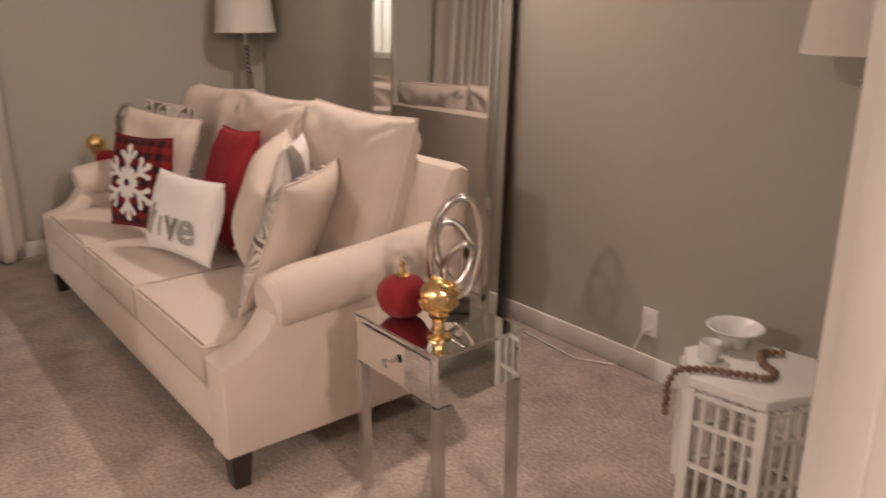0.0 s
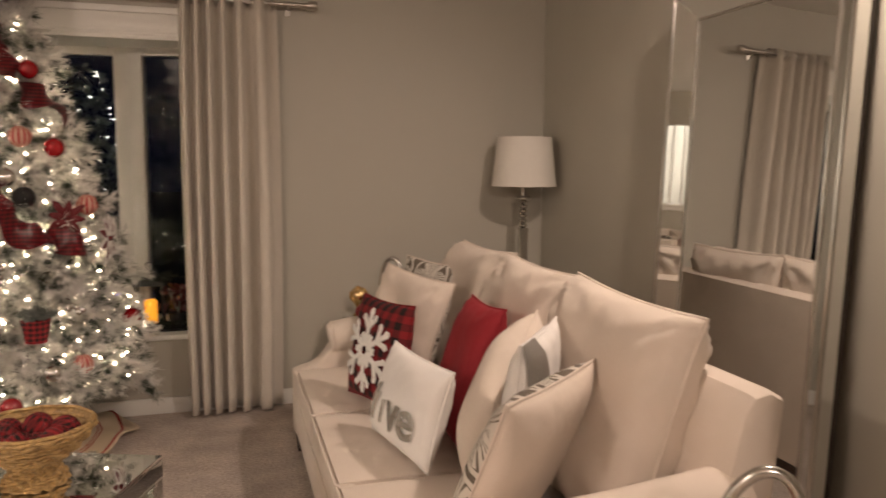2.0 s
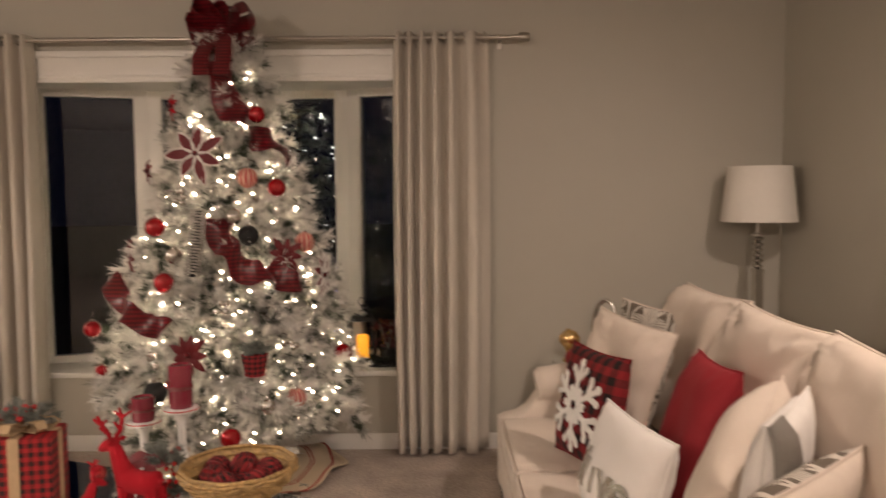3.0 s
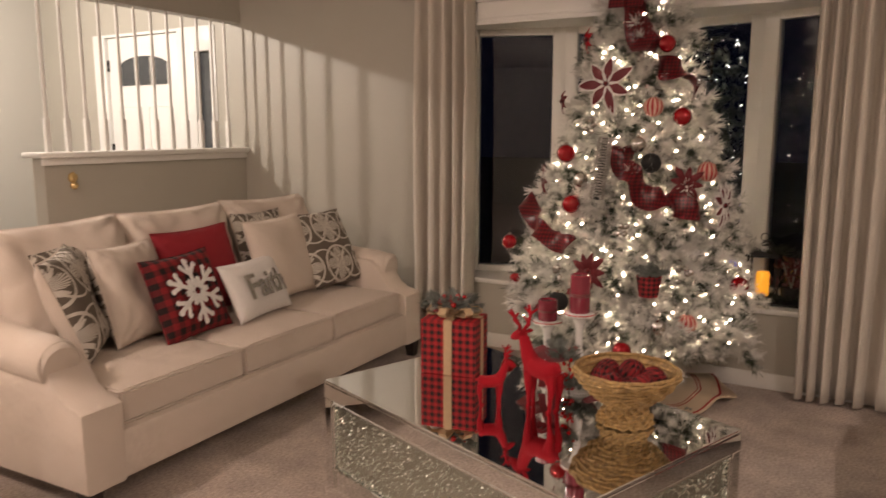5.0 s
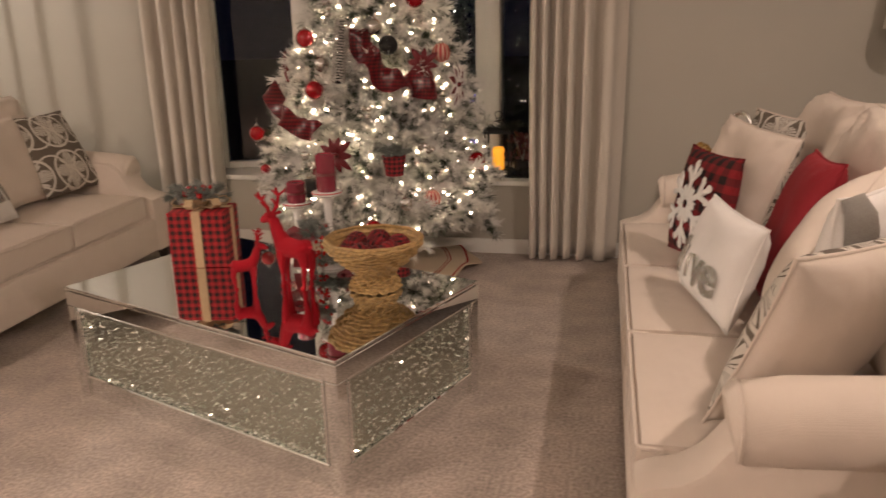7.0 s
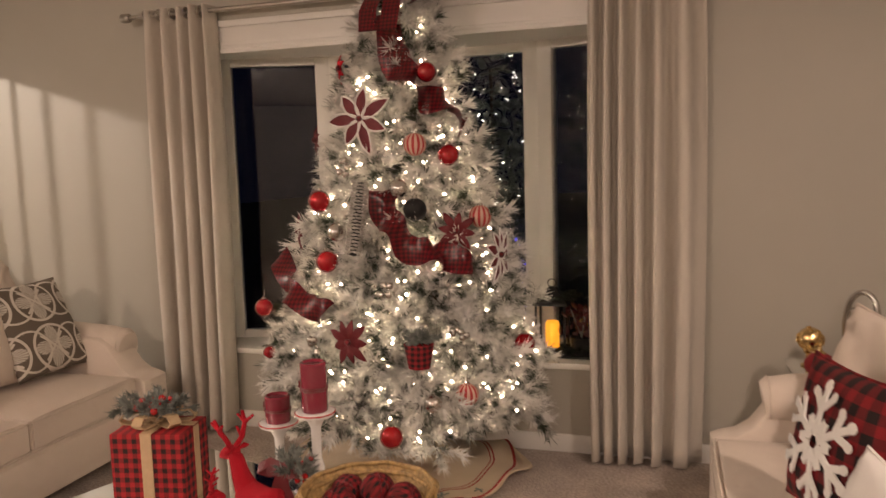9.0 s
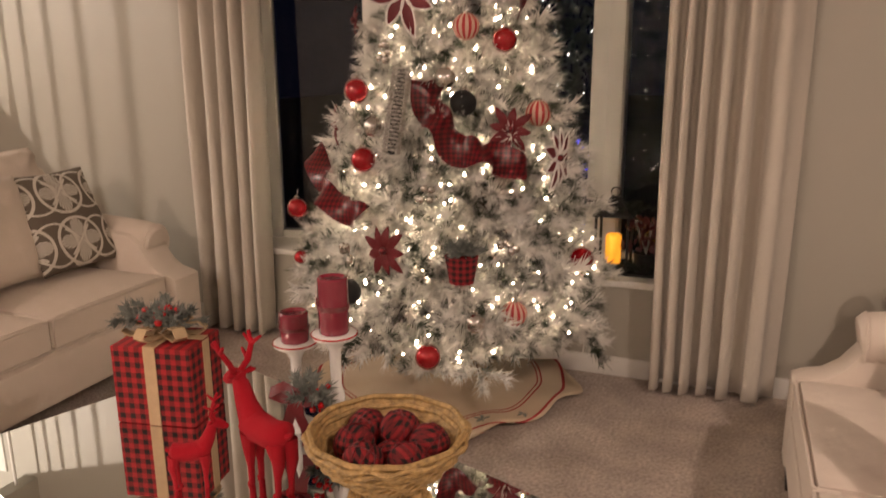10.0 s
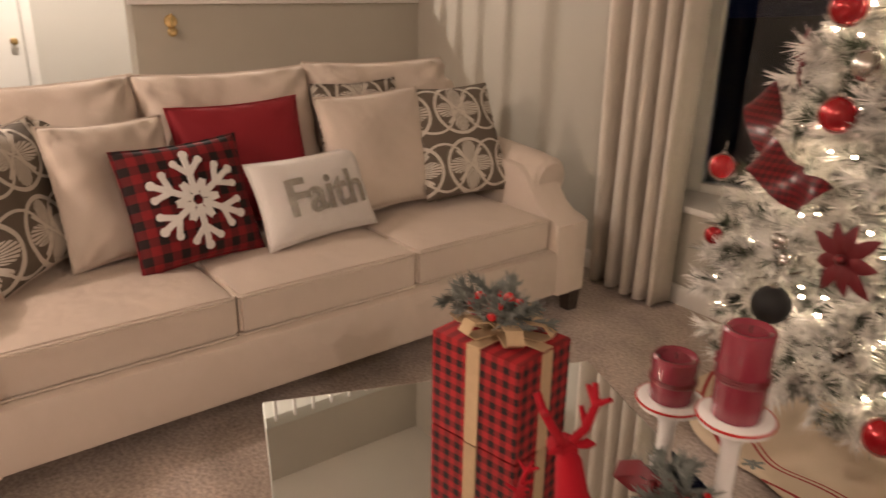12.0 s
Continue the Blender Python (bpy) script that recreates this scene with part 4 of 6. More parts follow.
def deer(m, size, label, bow_neck):
    """A standing flocked figure, in one mesh."""
    bm = bmesh.new()
    s = size
    tube(bm, [(-0.075 * s, 0, 0.150 * s), (-0.06 * s, 0, 0.158 * s), (-0.02 * s, 0, 0.152 * s), (0.03 * s, 0, 0.156 * s), (0.062 * s, 0, 0.166 * s), (0.075 * s, 0, 0.172 * s)], [0.016 * s, 0.038 * s, 0.037 * s, 0.039 * s, 0.036 * s, 0.016 * s], 14)
    hx, hz = (0.105 * s, 0.265 * s) if not bow_neck else (0.135 * s, 0.20 * s)
    tube(bm, [(0.05 * s, 0, 0.165 * s), (0.075 * s, 0, 0.205 * s), (hx - 0.012 * s, 0, hz - 0.01 * s), (hx, 0, hz)], [0.036 * s, 0.027 * s, 0.021 * s, 0.015 * s], 12)
    tube(bm, [(hx - 0.016 * s, 0, hz + 0.004 * s), (hx + 0.01 * s, 0, hz + 0.004 * s), (hx + 0.035 * s, 0, hz - 0.010 * s), (hx + 0.05 * s, 0, hz - 0.018 * s)], [0.015 * s, 0.021 * s, 0.016 * s, 0.009 * s], 12)
    for x, y in ((-0.058, -0.017), (-0.05, 0.017), (0.055, -0.017), (0.048, 0.017)):
        k = -0.012 if x < 0 else 0.004
        tube(bm, [(x * s, y * s, 0.145 * s), ((x + k) * s, y * s, 0.095 * s), ((x + k * 0.4) * s, y * s, 0.05 * s), ((x + k * 0.3) * s, y * s, 0.008 * s), ((x + 0.006) * s, y * s, 0.0)], [0.024 * s, 0.016 * s, 0.009 * s, 0.008 * s, 0.010 * s], 10)
    for y in (-1, 1):
        b = (hx, 0.008 * y * s, hz + 0.014 * s)
        path = [b, (b[0] - 0.012 * s, y * 0.026 * s, b[2] + 0.030 * s), (b[0] - 0.004 * s, y * 0.045 * s, b[2] + 0.065 * s), (b[0] + 0.012 * s, y * 0.050 * s, b[2] + 0.095 * s)]
        tube(bm, path, [0.008 * s, 0.008 * s, 0.007 * s, 0.005 * s], 8)
        for i, d in ((1, (0.030, 0.006, 0.022)), (2, (-0.026, 0.010, 0.022)), (2, (0.032, 0.002, 0.018))):
            p = path[i]
            tube(bm, [p, (p[0] + d[0] * s, p[1] + y * d[1] * s, p[2] + d[2] * s)], [0.007 * s, 0.004 * s], 6)
        tube(bm, [(hx - 0.006 * s, y * 0.010 * s, hz + 0.010 * s), (hx - 0.016 * s, y * 0.030 * s, hz + 0.018 * s), (hx - 0.020 * s, y * 0.042 * s, hz + 0.016 * s)], [0.004 * s, 0.009 * s, 0.002 * s], 8)
    tube(bm, [(-0.078 * s, 0, 0.165 * s), (-0.092 * s, 0, 0.172 * s)], [0.010 * s, 0.004 * s], 8)
    solid("figurine", bm, RED_FELT, label, "figurine", "flocked figurines", m=m, smooth=70)


deer(pose(-0.53, 3.05, TOP, rz=162), 0.97, "bright red flocked reindeer figurine standing tall", False)
deer(pose(-0.71, 2.99, TOP, rz=32), 0.60, "smaller red flocked reindeer figurine", False)


def candle_stand(x, y, h, ch, label):
    c = thing("candle_stand", pose(x, y, TOP), label, "candle stand", "candle stands")
    part("pedestal", lathe([(0, 0), (0.052, 0), (0.054, 0.006), (0.040, 0.016), (0.020, 0.03), (0.015, 0.05), (0.022, h * 0.45), (0.014, h * 0.55), (0.016, h - 0.05), (0.030, h - 0.022), (0.058, h - 0.012), (0.060, h - 0.002), (0.056, h), (0, h)], 28), CERAMIC, c)
    part("rim", tube(bmesh.new(), [(0.0595 * math.cos(a), 0.0595 * math.sin(a), h - 0.003) for a in (2 * math.pi * k / 28 for k in range(28))], 0.0022, 6, True), BERRY, c, "thin red rim line")
    k = thing("pillar_candle", pose(x, y, TOP + h + 0.001), "mulberry pillar candle tied with twine", "candle", "pillar candles")
    part("wax", lathe([(0, 0), (0.038, 0), (0.0395, 0.003), (0.0395, ch - 0.004), (0.036, ch), (0.031, ch - 0.001), (0.026, ch - 0.006), (0, ch - 0.008)], 28), WAX, k)
    part("wick", tube(bmesh.new(), [(0, 0, ch - 0.008), (0.001, 0, ch + 0.004)], 0.001, 6), BLACK, k)
    tw = bmesh.new()
    for z in (0.44, 0.47, 0.50):
        tube(tw, [(0.0405 * math.cos(a), 0.0405 * math.sin(a), ch * z) for a in (2 * math.pi * i / 24 for i in range(24))], 0.0018, 5, True)
    part("twine", tw, SATIN, k)
    tag = bmesh.new()
    for i in range(5):
        a = 2.3 + i * 0.16
        box(tag, (-0.006, -0.004, -0.02), (0.006, 0.004, 0.02), 0.002, 1, Matrix.Translation((0.045 * math.cos(a), 0.045 * math.sin(a), ch * (0.40 + 0.05 * (i % 3)))) @ Matrix.Rotation(i * 0.7, 4, "Y"))
    part("cinnamon_charm", tag, SATIN, k)


candle_stand(-0.485, 3.305, 0.315, 0.148, "tall white ceramic candle pedestal on the mirrored table")
candle_stand(-0.635, 3.35, 0.256, 0.083, "short white ceramic candle pedestal on the mirrored table")
# bow and berries leaning against the pedestals
pick = thing("berry_pick", pose(-0.575, 3.25, TOP), "dark red bow with fir and berries", "christmas decoration")
t = bmesh.new()
for a, l, z in ((2.6, 0.07, 0.02), (0.5, 0.07, 0.02)):
    d = Vector((math.cos(a), -0.25, 0)).normalized()
    loop_of_ribbon(t, [Vector((0, 0, 0.15)), d * l * 0.5 + Vector((0, 0, 0.15 + z)), d * l + Vector((0, 0, 0.152)), d * l * 0.5 + Vector((0, 0, 0.138)), Vector((0, 0, 0.147))], 0.030, (0, 0.5, 1))
for s in (-1, 1):
    loop_of_ribbon(t, [(0, 0, 0.145), (s * 0.012, -0.012, 0.10), (s * 0.030, -0.006, 0.055), (s * 0.034, -0.01, 0.012)], 0.030, (1, 0.2, 0))
ball(t, (0, -0.004, 0.148), 0.012, 2)
part("bow", t, SATIN, pick)
t = sprigs(16, 0.02, 0.06, 23, 1.0)
bmesh.ops.translate(t, vec=(0.03, 0.0, 0.13), verts=t.verts)
part("fir_spray", t, GREEN, pick, "frosted fir twigs", smooth=0)
t = sprigs(12, 0.02, 0.06, 24, 0.4)
bmesh.ops.translate(t, vec=(0.10, 0.03, 0.02), verts=t.verts)
part("fir_spray", t, GREEN, pick, "frosted fir twigs", smooth=0)
part("stem", tube(bmesh.new(), [(0.075, 0, 0), (0.075, 0, 0.18)], 0.003, 6), BARK, pick)
for k in range(26):
    t = ball(bmesh.new(), (0.075 + rnd.uniform(-0.02, 0.02), -0.01 + rnd.uniform(-0.02, 0.02), rnd.uniform(0.02, 0.19)), rnd.uniform(0.006, 0.010), 1)
    part("berry", t, BERRY, pick)

# woven bowl on a foot
bowl = thing("woven_bowl", pose(-0.231, 3.085, TOP), "woven seagrass pedestal bowl on the mirrored table", "bowl")
prof = [(0.092, 0.008), (0.086, 0.024), (0.076, 0.040), (0.068, 0.056), (0.072, 0.072), (0.094, 0.088), (0.118, 0.105), (0.141, 0.126), (0.160, 0.149), (0.175, 0.172), (0.186, 0.193)]
part("liner", lathe([(0, 0.004)] + [(r - 0.005, z) for r, z in prof] + [(r - 0.012, z) for r, z in reversed(prof[5:])] + [(0.04, 0.075), (0, 0.075)], 40), WICKER, bowl)
fine = [(np.interp(q, range(len(prof)), [a for a, _ in prof]), np.interp(q, range(len(prof)), [b for _, b in prof])) for q in np.arange(0, len(prof) - 0.9, 0.6)]
for row, (r, z) in enumerate(fine):
    rope = bmesh.new()
    n = 72
    pts = [((r + 0.005 * math.sin(i * 2 * math.pi / 6 + row * 2.1)) * math.cos(2 * math.pi * i / n), (r + 0.005 * math.sin(i * 2 * math.pi / 6 + row * 2.1)) * math.sin(2 * math.pi * i / n), z + 0.002 * math.sin(i * 1.3 + row)) for i in range(n)]
    rad = [0.0062 + 0.0018 * math.sin(i * 2 * math.pi / 4 + row) for i in range(n)]
    tube(rope, pts, rad, 6, True)
    part("wicker_coil", rope, WICKER, bowl)
inner = bmesh.new()
for row, (r, z) in enumerate(prof[5:]):
    tube(inner, [((r - 0.013 + 0.003 * math.sin(i * 1.05 + row * 2.1)) * math.cos(2 * math.pi * i / 60), (r - 0.013 + 0.003 * math.sin(i * 1.05 + row * 2.1)) * math.sin(2 * math.pi * i / 60), z) for i in range(60)], 0.007, 6, True)
part("inner_weave", inner, WICKER, bowl)
BALLCHECK = plaid("ball_check", (0.24, 0.008, 0.012), (0.004, 0.002, 0.002), 0.008, ("X", "Z"))
for i, (x, y, z) in enumerate(((-0.075, -0.02, 0.150), (-0.02, -0.085, 0.150), (0.075, -0.055, 0.152), (0.085, 0.04, 0.152), (0.0, 0.065, 0.160), (-0.085, 0.065, 0.148), (0.01, -0.005, 0.118))):
    b = thing("fabric_ball", pose(-0.231 + x, 3.085 + y, TOP + z, 20 * i, 35 * i, 50 * i), "red check fabric ball wrapped with glitter cord", "ornament ball", "fabric balls in the bowl")
    part("ball", ball(bmesh.new(), (0, 0, 0), 0.047, 3), BALLCHECK, b, smooth=180)
    t = bmesh.new()
    for k in range(5):
        q = Matrix.Rotation(k * 1.3, 4, "X") @ Matrix.Rotation(k * 0.9, 4, "Y")
        tube(t, [q @ Vector((0.0478 * math.cos(a), 0.0478 * math.sin(a), 0)) for a in (2 * math.pi * j / 26 for j in range(26))], 0.0012, 5, True)
    part("cord", t, SATIN, b)

# ---- east side: mirror, lamps, side tables ----
mirror = thing("leaning_mirror", Matrix.Translation((XE - 0.002, -0.075, 2.20)) @ Matrix.Rotation(radians(2.0), 4, "Y") @ Matrix.Translation((-XE, 0, -2.25)), "tall silver mirror leaning on the wall behind the sofa", "mirror")
MY0, MY1, MZ0, MZ1, MF, MX = 2.57, 3.575, 0.05, 2.25, 0.11, XE - 0.004
part("backing", boxes(((MX - 0.03, MY0 + 0.01, MZ0 + 0.01), (MX, MY1 - 0.01, MZ1 - 0.01))), DARK_WOOD, mirror, smooth=0)
part("glass", boxes(((MX - 0.042, MY0 + MF, MZ0 + MF), (MX - 0.031, MY1 - MF, MZ1 - MF)), bevel=0.004, seg=1), MIRROR, mirror, smooth=0)
o = [(MY0, MZ0), (MY1, MZ0), (MY1, MZ1), (MY0, MZ1)]
i_ = [(MY0 + MF, MZ0 + MF), (MY1 - MF, MZ0 + MF), (MY1 - MF, MZ1 - MF), (MY0 + MF, MZ1 - MF)]
for k in range(4):
    t = bmesh.new()
    a, b, c, d = o[k], o[(k + 1) % 4], i_[(k + 1) % 4], i_[k]
    front = [t.verts.new((x, y, z)) for x, (y, z) in zip((MX - 0.097, MX - 0.097, MX - 0.042, MX - 0.042), (a, b, c, d))]
    rear = [t.verts.new((MX - 0.0305, y, z)) for y, z in (a, b, c, d)]
    t.faces.new(front[::-1]), t.faces.new(rear)
    for j in range(4):
        t.faces.new((front[j], front[(j + 1) % 4], rear[(j + 1) % 4], rear[j]))
    bmesh.ops.recalc_face_normals(t, faces=t.faces)
    part("frame_panel", t, MIRROR, mirror, smooth=0)
    e = bmesh.new()
    tube(e, [(MX - 0.094, *a), (MX - 0.094, *b)], 0.009, 8)
    part("edge_bead", e, SILVER, mirror)
    e = bmesh.new()
    tube(e, [(MX - 0.045, *d), (MX - 0.045, *c)], 0.006, 8)
    part("inner_bead", e, SILVER, mirror)


def floor_lamp(x, y, label):
    f = thing("floor_lamp", pose(x, y, 0), label, "lamp", "matching lamps")
    part("base", lathe([(0, 0), (0.13, 0), (0.132, 0.012), (0.11, 0.022), (0.03, 0.03), (0, 0.03)], 28), SILVER, f)
    part("column", lathe([(0, 0.03), (0.034, 0.03), (0.034, 1.06), (0.038, 1.065), (0.038, 1.08), (0, 1.08)], 4, Matrix.Rotation(radians(45), 4, "Z")), SILVER, f, smooth=0)
    for k in range(6):
        part("glass_bead", lathe([(0, 1.08 + k * 0.03)] + [(0.008 + 0.019 * math.sin(math.pi * i / 8), 1.08 + k * 0.03 + 0.03 * i / 8) for i in range(9)] + [(0, 1.11 + k * 0.03)], 18), SILVER, f)
    part("neck", lathe([(0, 1.26), (0.045, 1.262), (0.045, 1.27), (0.012, 1.275), (0.008, 1.40), (0, 1.40)], 18), NICKEL, f)
    part("shade", lathe([(0.190, 1.342), (0.200, 1.340), (0.167, 1.640), (0.158, 1.640), (0.190, 1.345)], 40), SHADE, f, "off-white linen drum shade")
    sp = bmesh.new()
    for a in (0, 2.09, 4.19):
        tube(sp, [(0, 0, 1.395), (0.165 * math.cos(a), 0.165 * math.sin(a), 1.60)], 0.003, 6)
    part("spider", sp, NICKEL, f)
    return f


floor_lamp(2.15, 4.88, "silver and crystal floor lamp with linen shade")
floor_lamp(2.13, 0.872, "silver and crystal floor lamp by the lattice table")


def side_table(x0, y0, label):
    """A small mirrored table with one drawer that faces west."""
    w, d, h = 0.315, 0.405, 0.60
    s = thing("side_table", pose(x0, y0, 0), label, "side table", "mirrored side tables")
    part("top", boxes(((0, 0, h - 0.012), (w, d, h)), bevel=0.004), MIRROR, s, smooth=0)
    part("case", boxes(((0.008, 0.008, h - 0.155), (w - 0.008, d - 0.008, h - 0.0125)), bevel=0.003), MIRROR, s, smooth=0)
    dr = part("drawer", boxes(((0.002, 0.035, h - 0.145), (0.0075, d - 0.035, h - 0.022)), bevel=0.002), MIRROR, s, smooth=0)
    part("knob", lathe([(0, 0), (0.005, 0), (0.005, 0.012), (0.013, 0.02), (0.013, 0.028), (0, 0.032)], 10, pose(0.002, d / 2, h - 0.085, ry=-90)), CRYSTAL, dr)
    for x in (0.004, w - 0.034):
        for y in (0.004, d - 0.034):
            part("leg", boxes(((x, y, 0), (x + 0.03, y + 0.03, h - 0.156)), bevel=0.003), SILVER, s, smooth=0)
    return s


side_table(1.015, 1.37, "mirrored side table with one drawer and silver legs")
side_table(1.015, 4.50, "mirrored side table beyond the sofa arm")


def velvet_ball(x, y, z, r, label):
    b = thing("velvet_ornament", pose(x, y, z + r * 0.80), label, "ornament", "red velvet ornaments")
    t = bmesh.new()
    prof = [(0, -0.80 * r)] + [(r * math.cos(a) ** 0.85, 0.80 * r * math.sin(a)) for a in (-1.4 + 2.8 * i / 14 for i in range(15))] + [(0, 0.76 * r)]
    lathe(prof, 32, None, t)
    for v in t.verts:
        a = math.atan2(v.co.y, v.co.x)
        f = 1 - 0.05 * abs(math.sin(4 * a)) ** 0.5 * (1 - (v.co.z / r) ** 2)
        v.co.x, v.co.y = v.co.x * f, v.co.y * f
    part("ball", t, VELVET, b, smooth=70)
    part("cap", lathe([(0, 0), (0.022, 0), (0.022, 0.006), (0.010, 0.012), (0.006, 0.03), (0.011, 0.036), (0.004, 0.044), (0, 0.045)], 14, Matrix.Translation((0, 0, 0.74 * r))), GOLD, b)
    part("hook", tube(bmesh.new(), [(0.008 * math.cos(a), 0, 0.74 * r + 0.052 + 0.008 * math.sin(a)) for a in (2 * math.pi * i / 12 for i in range(12))], 0.002, 6, True), GOLD, b)


def gold_globe(x, y, z, label):
    g = thing("gold_globe", pose(x, y, z), label, "ornament", "gold globes")
    part("foot", lathe([(0, 0), (0.036, 0), (0.036, 0.005), (0.02, 0.012), (0.014, 0.03), (0.02, 0.052), (0.028, 0.060), (0, 0.060)], 20), GOLD, g)
    t = bmesh.new()
    ball(t, (0, 0, 0.115), 0.052, 3)
    part("globe", t, GOLD, g, smooth=180)
    rnd = random.Random(3)
    for k in range(26):
        v = Vector((rnd.gauss(0, 1), rnd.gauss(0, 1), rnd.gauss(0, 1))).normalized()
        q = v.to_track_quat("Z", "Y").to_matrix().to_4x4()
        part("ring", tube(bmesh.new(), [Matrix.Translation(Vector((0, 0, 0.115)) + v * 0.053) @ q @ Vector((0.009 * math.cos(a), 0.009 * math.sin(a), 0)) for a in (2 * math.pi * i / 10 for i in range(10))], 0.0028, 5, True), GOLD, g)


def loop_sculpture(x, y, z, turn, label):
    s = thing("loop_sculpture", pose(x, y, z, rz=turn), label, "sculpture", "silver loop sculptures")
    part("base", boxes(((-0.045, -0.03, 0), (0.045, 0.03, 0.03)), bevel=0.003), DARK_WOOD, s)
    for cx, cz, a, b, ry, yy in ((0, 0.185, 0.074, 0.158, 8, 0.0), (0.0, 0.165, 0.052, 0.105, -18, 0.012), (0.008, 0.145, 0.034, 0.068, 25, -0.012)):
        q = Matrix.Translation((cx, yy, cz)) @ Matrix.Rotation(radians(ry), 4, "Y")
        part("loop", tube(bmesh.new(), [q @ Vector((a * math.cos(t), 0.01 * math.sin(2 * t), b * math.sin(t))) for t in (2 * math.pi * i / 40 for i in range(40))], 0.0115, 10, True), SILVER, s)


velvet_ball(1.115, 1.655, 0.601, 0.079, "red velvet pumpkin ornament with gold cap")
gold_globe(1.105, 1.475, 0.601, "gold filigree globe on a small foot")
loop_sculpture(1.265, 1.60, 0.601, -42, "polished silver interlocking loop sculpture")
velvet_ball(1.11, 4.62, 0.601, 0.060, "red velvet ornament on the far side table")
gold_globe(1.10, 4.78, 0.601, "gold globe on the far side table")
loop_sculpture(1.26, 4.66, 0.601, -55, "silver loop sculpture behind the sofa arm")

# lattice table with garland and dish
LX, LY, LR, LH = 1.90, 0.985, 0.218, 0.45
lattice = thing("lattice_table", pose(LX, LY, 0, rz=8), "white hexagonal side table with barred sides", "side table")
HEX = [(LR * math.cos(radians(60 * k + 30)), LR * math.sin(radians(60 * k + 30))) for k in range(6)]
t = bmesh.new()
prism(t, HEX, "z", LH - 0.03, LH, 0.004)
part("top", t, TRIM, lattice)
for z in (0.04, 0.17, 0.31, LH - 0.05):
    for (ax, ay), (bx, by) in zip(HEX, HEX[1:] + HEX[:1]):
        part("rail", tube(bmesh.new(), [(ax * 0.95, ay * 0.95, z), (bx * 0.95, by * 0.95, z)], 0.009, 6), TRIM, lattice)
for (ax, ay), (bx, by) in zip(HEX, HEX[1:] + HEX[:1]):
    part("post", boxes(((ax * 0.95 - 0.015, ay * 0.95 - 0.015, 0), (ax * 0.95 + 0.015, ay * 0.95 + 0.015, LH - 0.031)), bevel=0.003), TRIM, lattice)
    for f in (0.2, 0.4, 0.6, 0.8):
        x, y = (ax + (bx - ax) * f) * 0.95, (ay + (by - ay) * f) * 0.95
        part("bar", tube(bmesh.new(), [(x, y, 0.04), (x, y, LH - 0.035)], 0.007, 6), TRIM, lattice)
BEAD = material("wood_bead", (0.20, 0.12, 0.075), 0.6, vary=0.25, scale=60)
garland = thing("bead_garland", pose(LX, LY, LH + 0.001), "brown wooden bead garland draped over the table edge", "garland")
way = [Vector(p) for p in ((-0.222, 0.140, -0.13), (-0.222, 0.138, -0.03), (-0.205, 0.125, 0.010), (-0.15, 0.08, 0.011), (-0.10, 0.0, 0.011), (-0.06, -0.075, 0.011), (-0.01, -0.07, 0.011), (0.03, 0.0, 0.011), (0.09, 0.03, 0.011), (0.15, -0.02, 0.011))]
left = 0.0
for a, b in zip(way, way[1:]):
    d = (b - a).length
    while left < d:
        part("bead", ball(bmesh.new(), a + (b - a) * left / d, 0.0115, 2), BEAD, garland)
        left += 0.0225
    left -= d
cup = thing("cup", pose(LX - 0.055, LY + 0.115, LH + 0.001), "small white ceramic cup on the lattice table", "cup")
part("body", lathe([(0, 0), (0.03, 0), (0.033, 0.004), (0.034, 0.055), (0.032, 0.058), (0.029, 0.054), (0.028, 0.008), (0, 0.007)], 24), CERAMIC, cup)
dish = thing("dish", pose(LX + 0.10, LY + 0.13, LH + 0.001), "white ceramic dish on the lattice table", "dish")
part("bowl", lathe([(0, 0), (0.045, 0), (0.052, 0.03), (0.074, 0.052), (0.088, 0.062), (0.084, 0.064), (0.068, 0.055), (0.046, 0.03), (0.036, 0.008), (0, 0.008)], 28), CERAMIC, dish)
outlet = thing("wall_outlet", Matrix(), "white wall outlet with a plugged-in cord", "outlet")
part("plate", boxes(((XE - 0.006, 1.655, 0.18), (XE, 1.728, 0.30)), bevel=0.002), CERAMIC, outlet)
for z in (0.215, 0.265):
    part("socket", boxes(((XE - 0.009, 1.676, z - 0.015), (XE - 0.0055, 1.707, z + 0.015)), bevel=0.002), TRIM, outlet)
part("cord", tube(bmesh.new(), [(XE - 0.009, 1.69, 0.215), (XE - 0.04, 1.69, 0.21), (XE - 0.05, 1.74, 0.10), (XE - 0.05, 1.83, 0.012), (XE - 0.12, 1.98, 0.006), (XE - 0.10, 2.2, 0.006), (XE - 0.06, 2.55, 0.006)], 0.004, 6), TRIM, outlet)

# ---- west side ----
for k in range(12):
    y = 3.475 + 0.1385 * k
    t = boxes(((XW - 0.075, y - 0.016, 1.335), (XW - 0.043, y + 0.016, 1.545)), bevel=0.003)
    lathe([(0.016, 1.545), (0.012, 1.56), (0.0155, 1.575), (0.011, 1.60), (0.0125, 1.9), (0.0105, 2.31), (0, 2.31)], 12, Matrix.Translation((XW - 0.059, y, 0)), t)
    solid("baluster", t, TRIM, "white turned baluster on the half wall", "baluster", "stair balusters", "structure")
ornament = thing("wall_ornament", pose(XW, 3.585, 1.15), "small brass wall ornament on the half wall", "wall ornament")
part("plate", lathe([(0, 0), (0.034, 0), (0.030, 0.008), (0.012, 0.013), (0, 0.013)], 20, pose(0, 0, 0.022, ry=90)), GOLD, ornament)
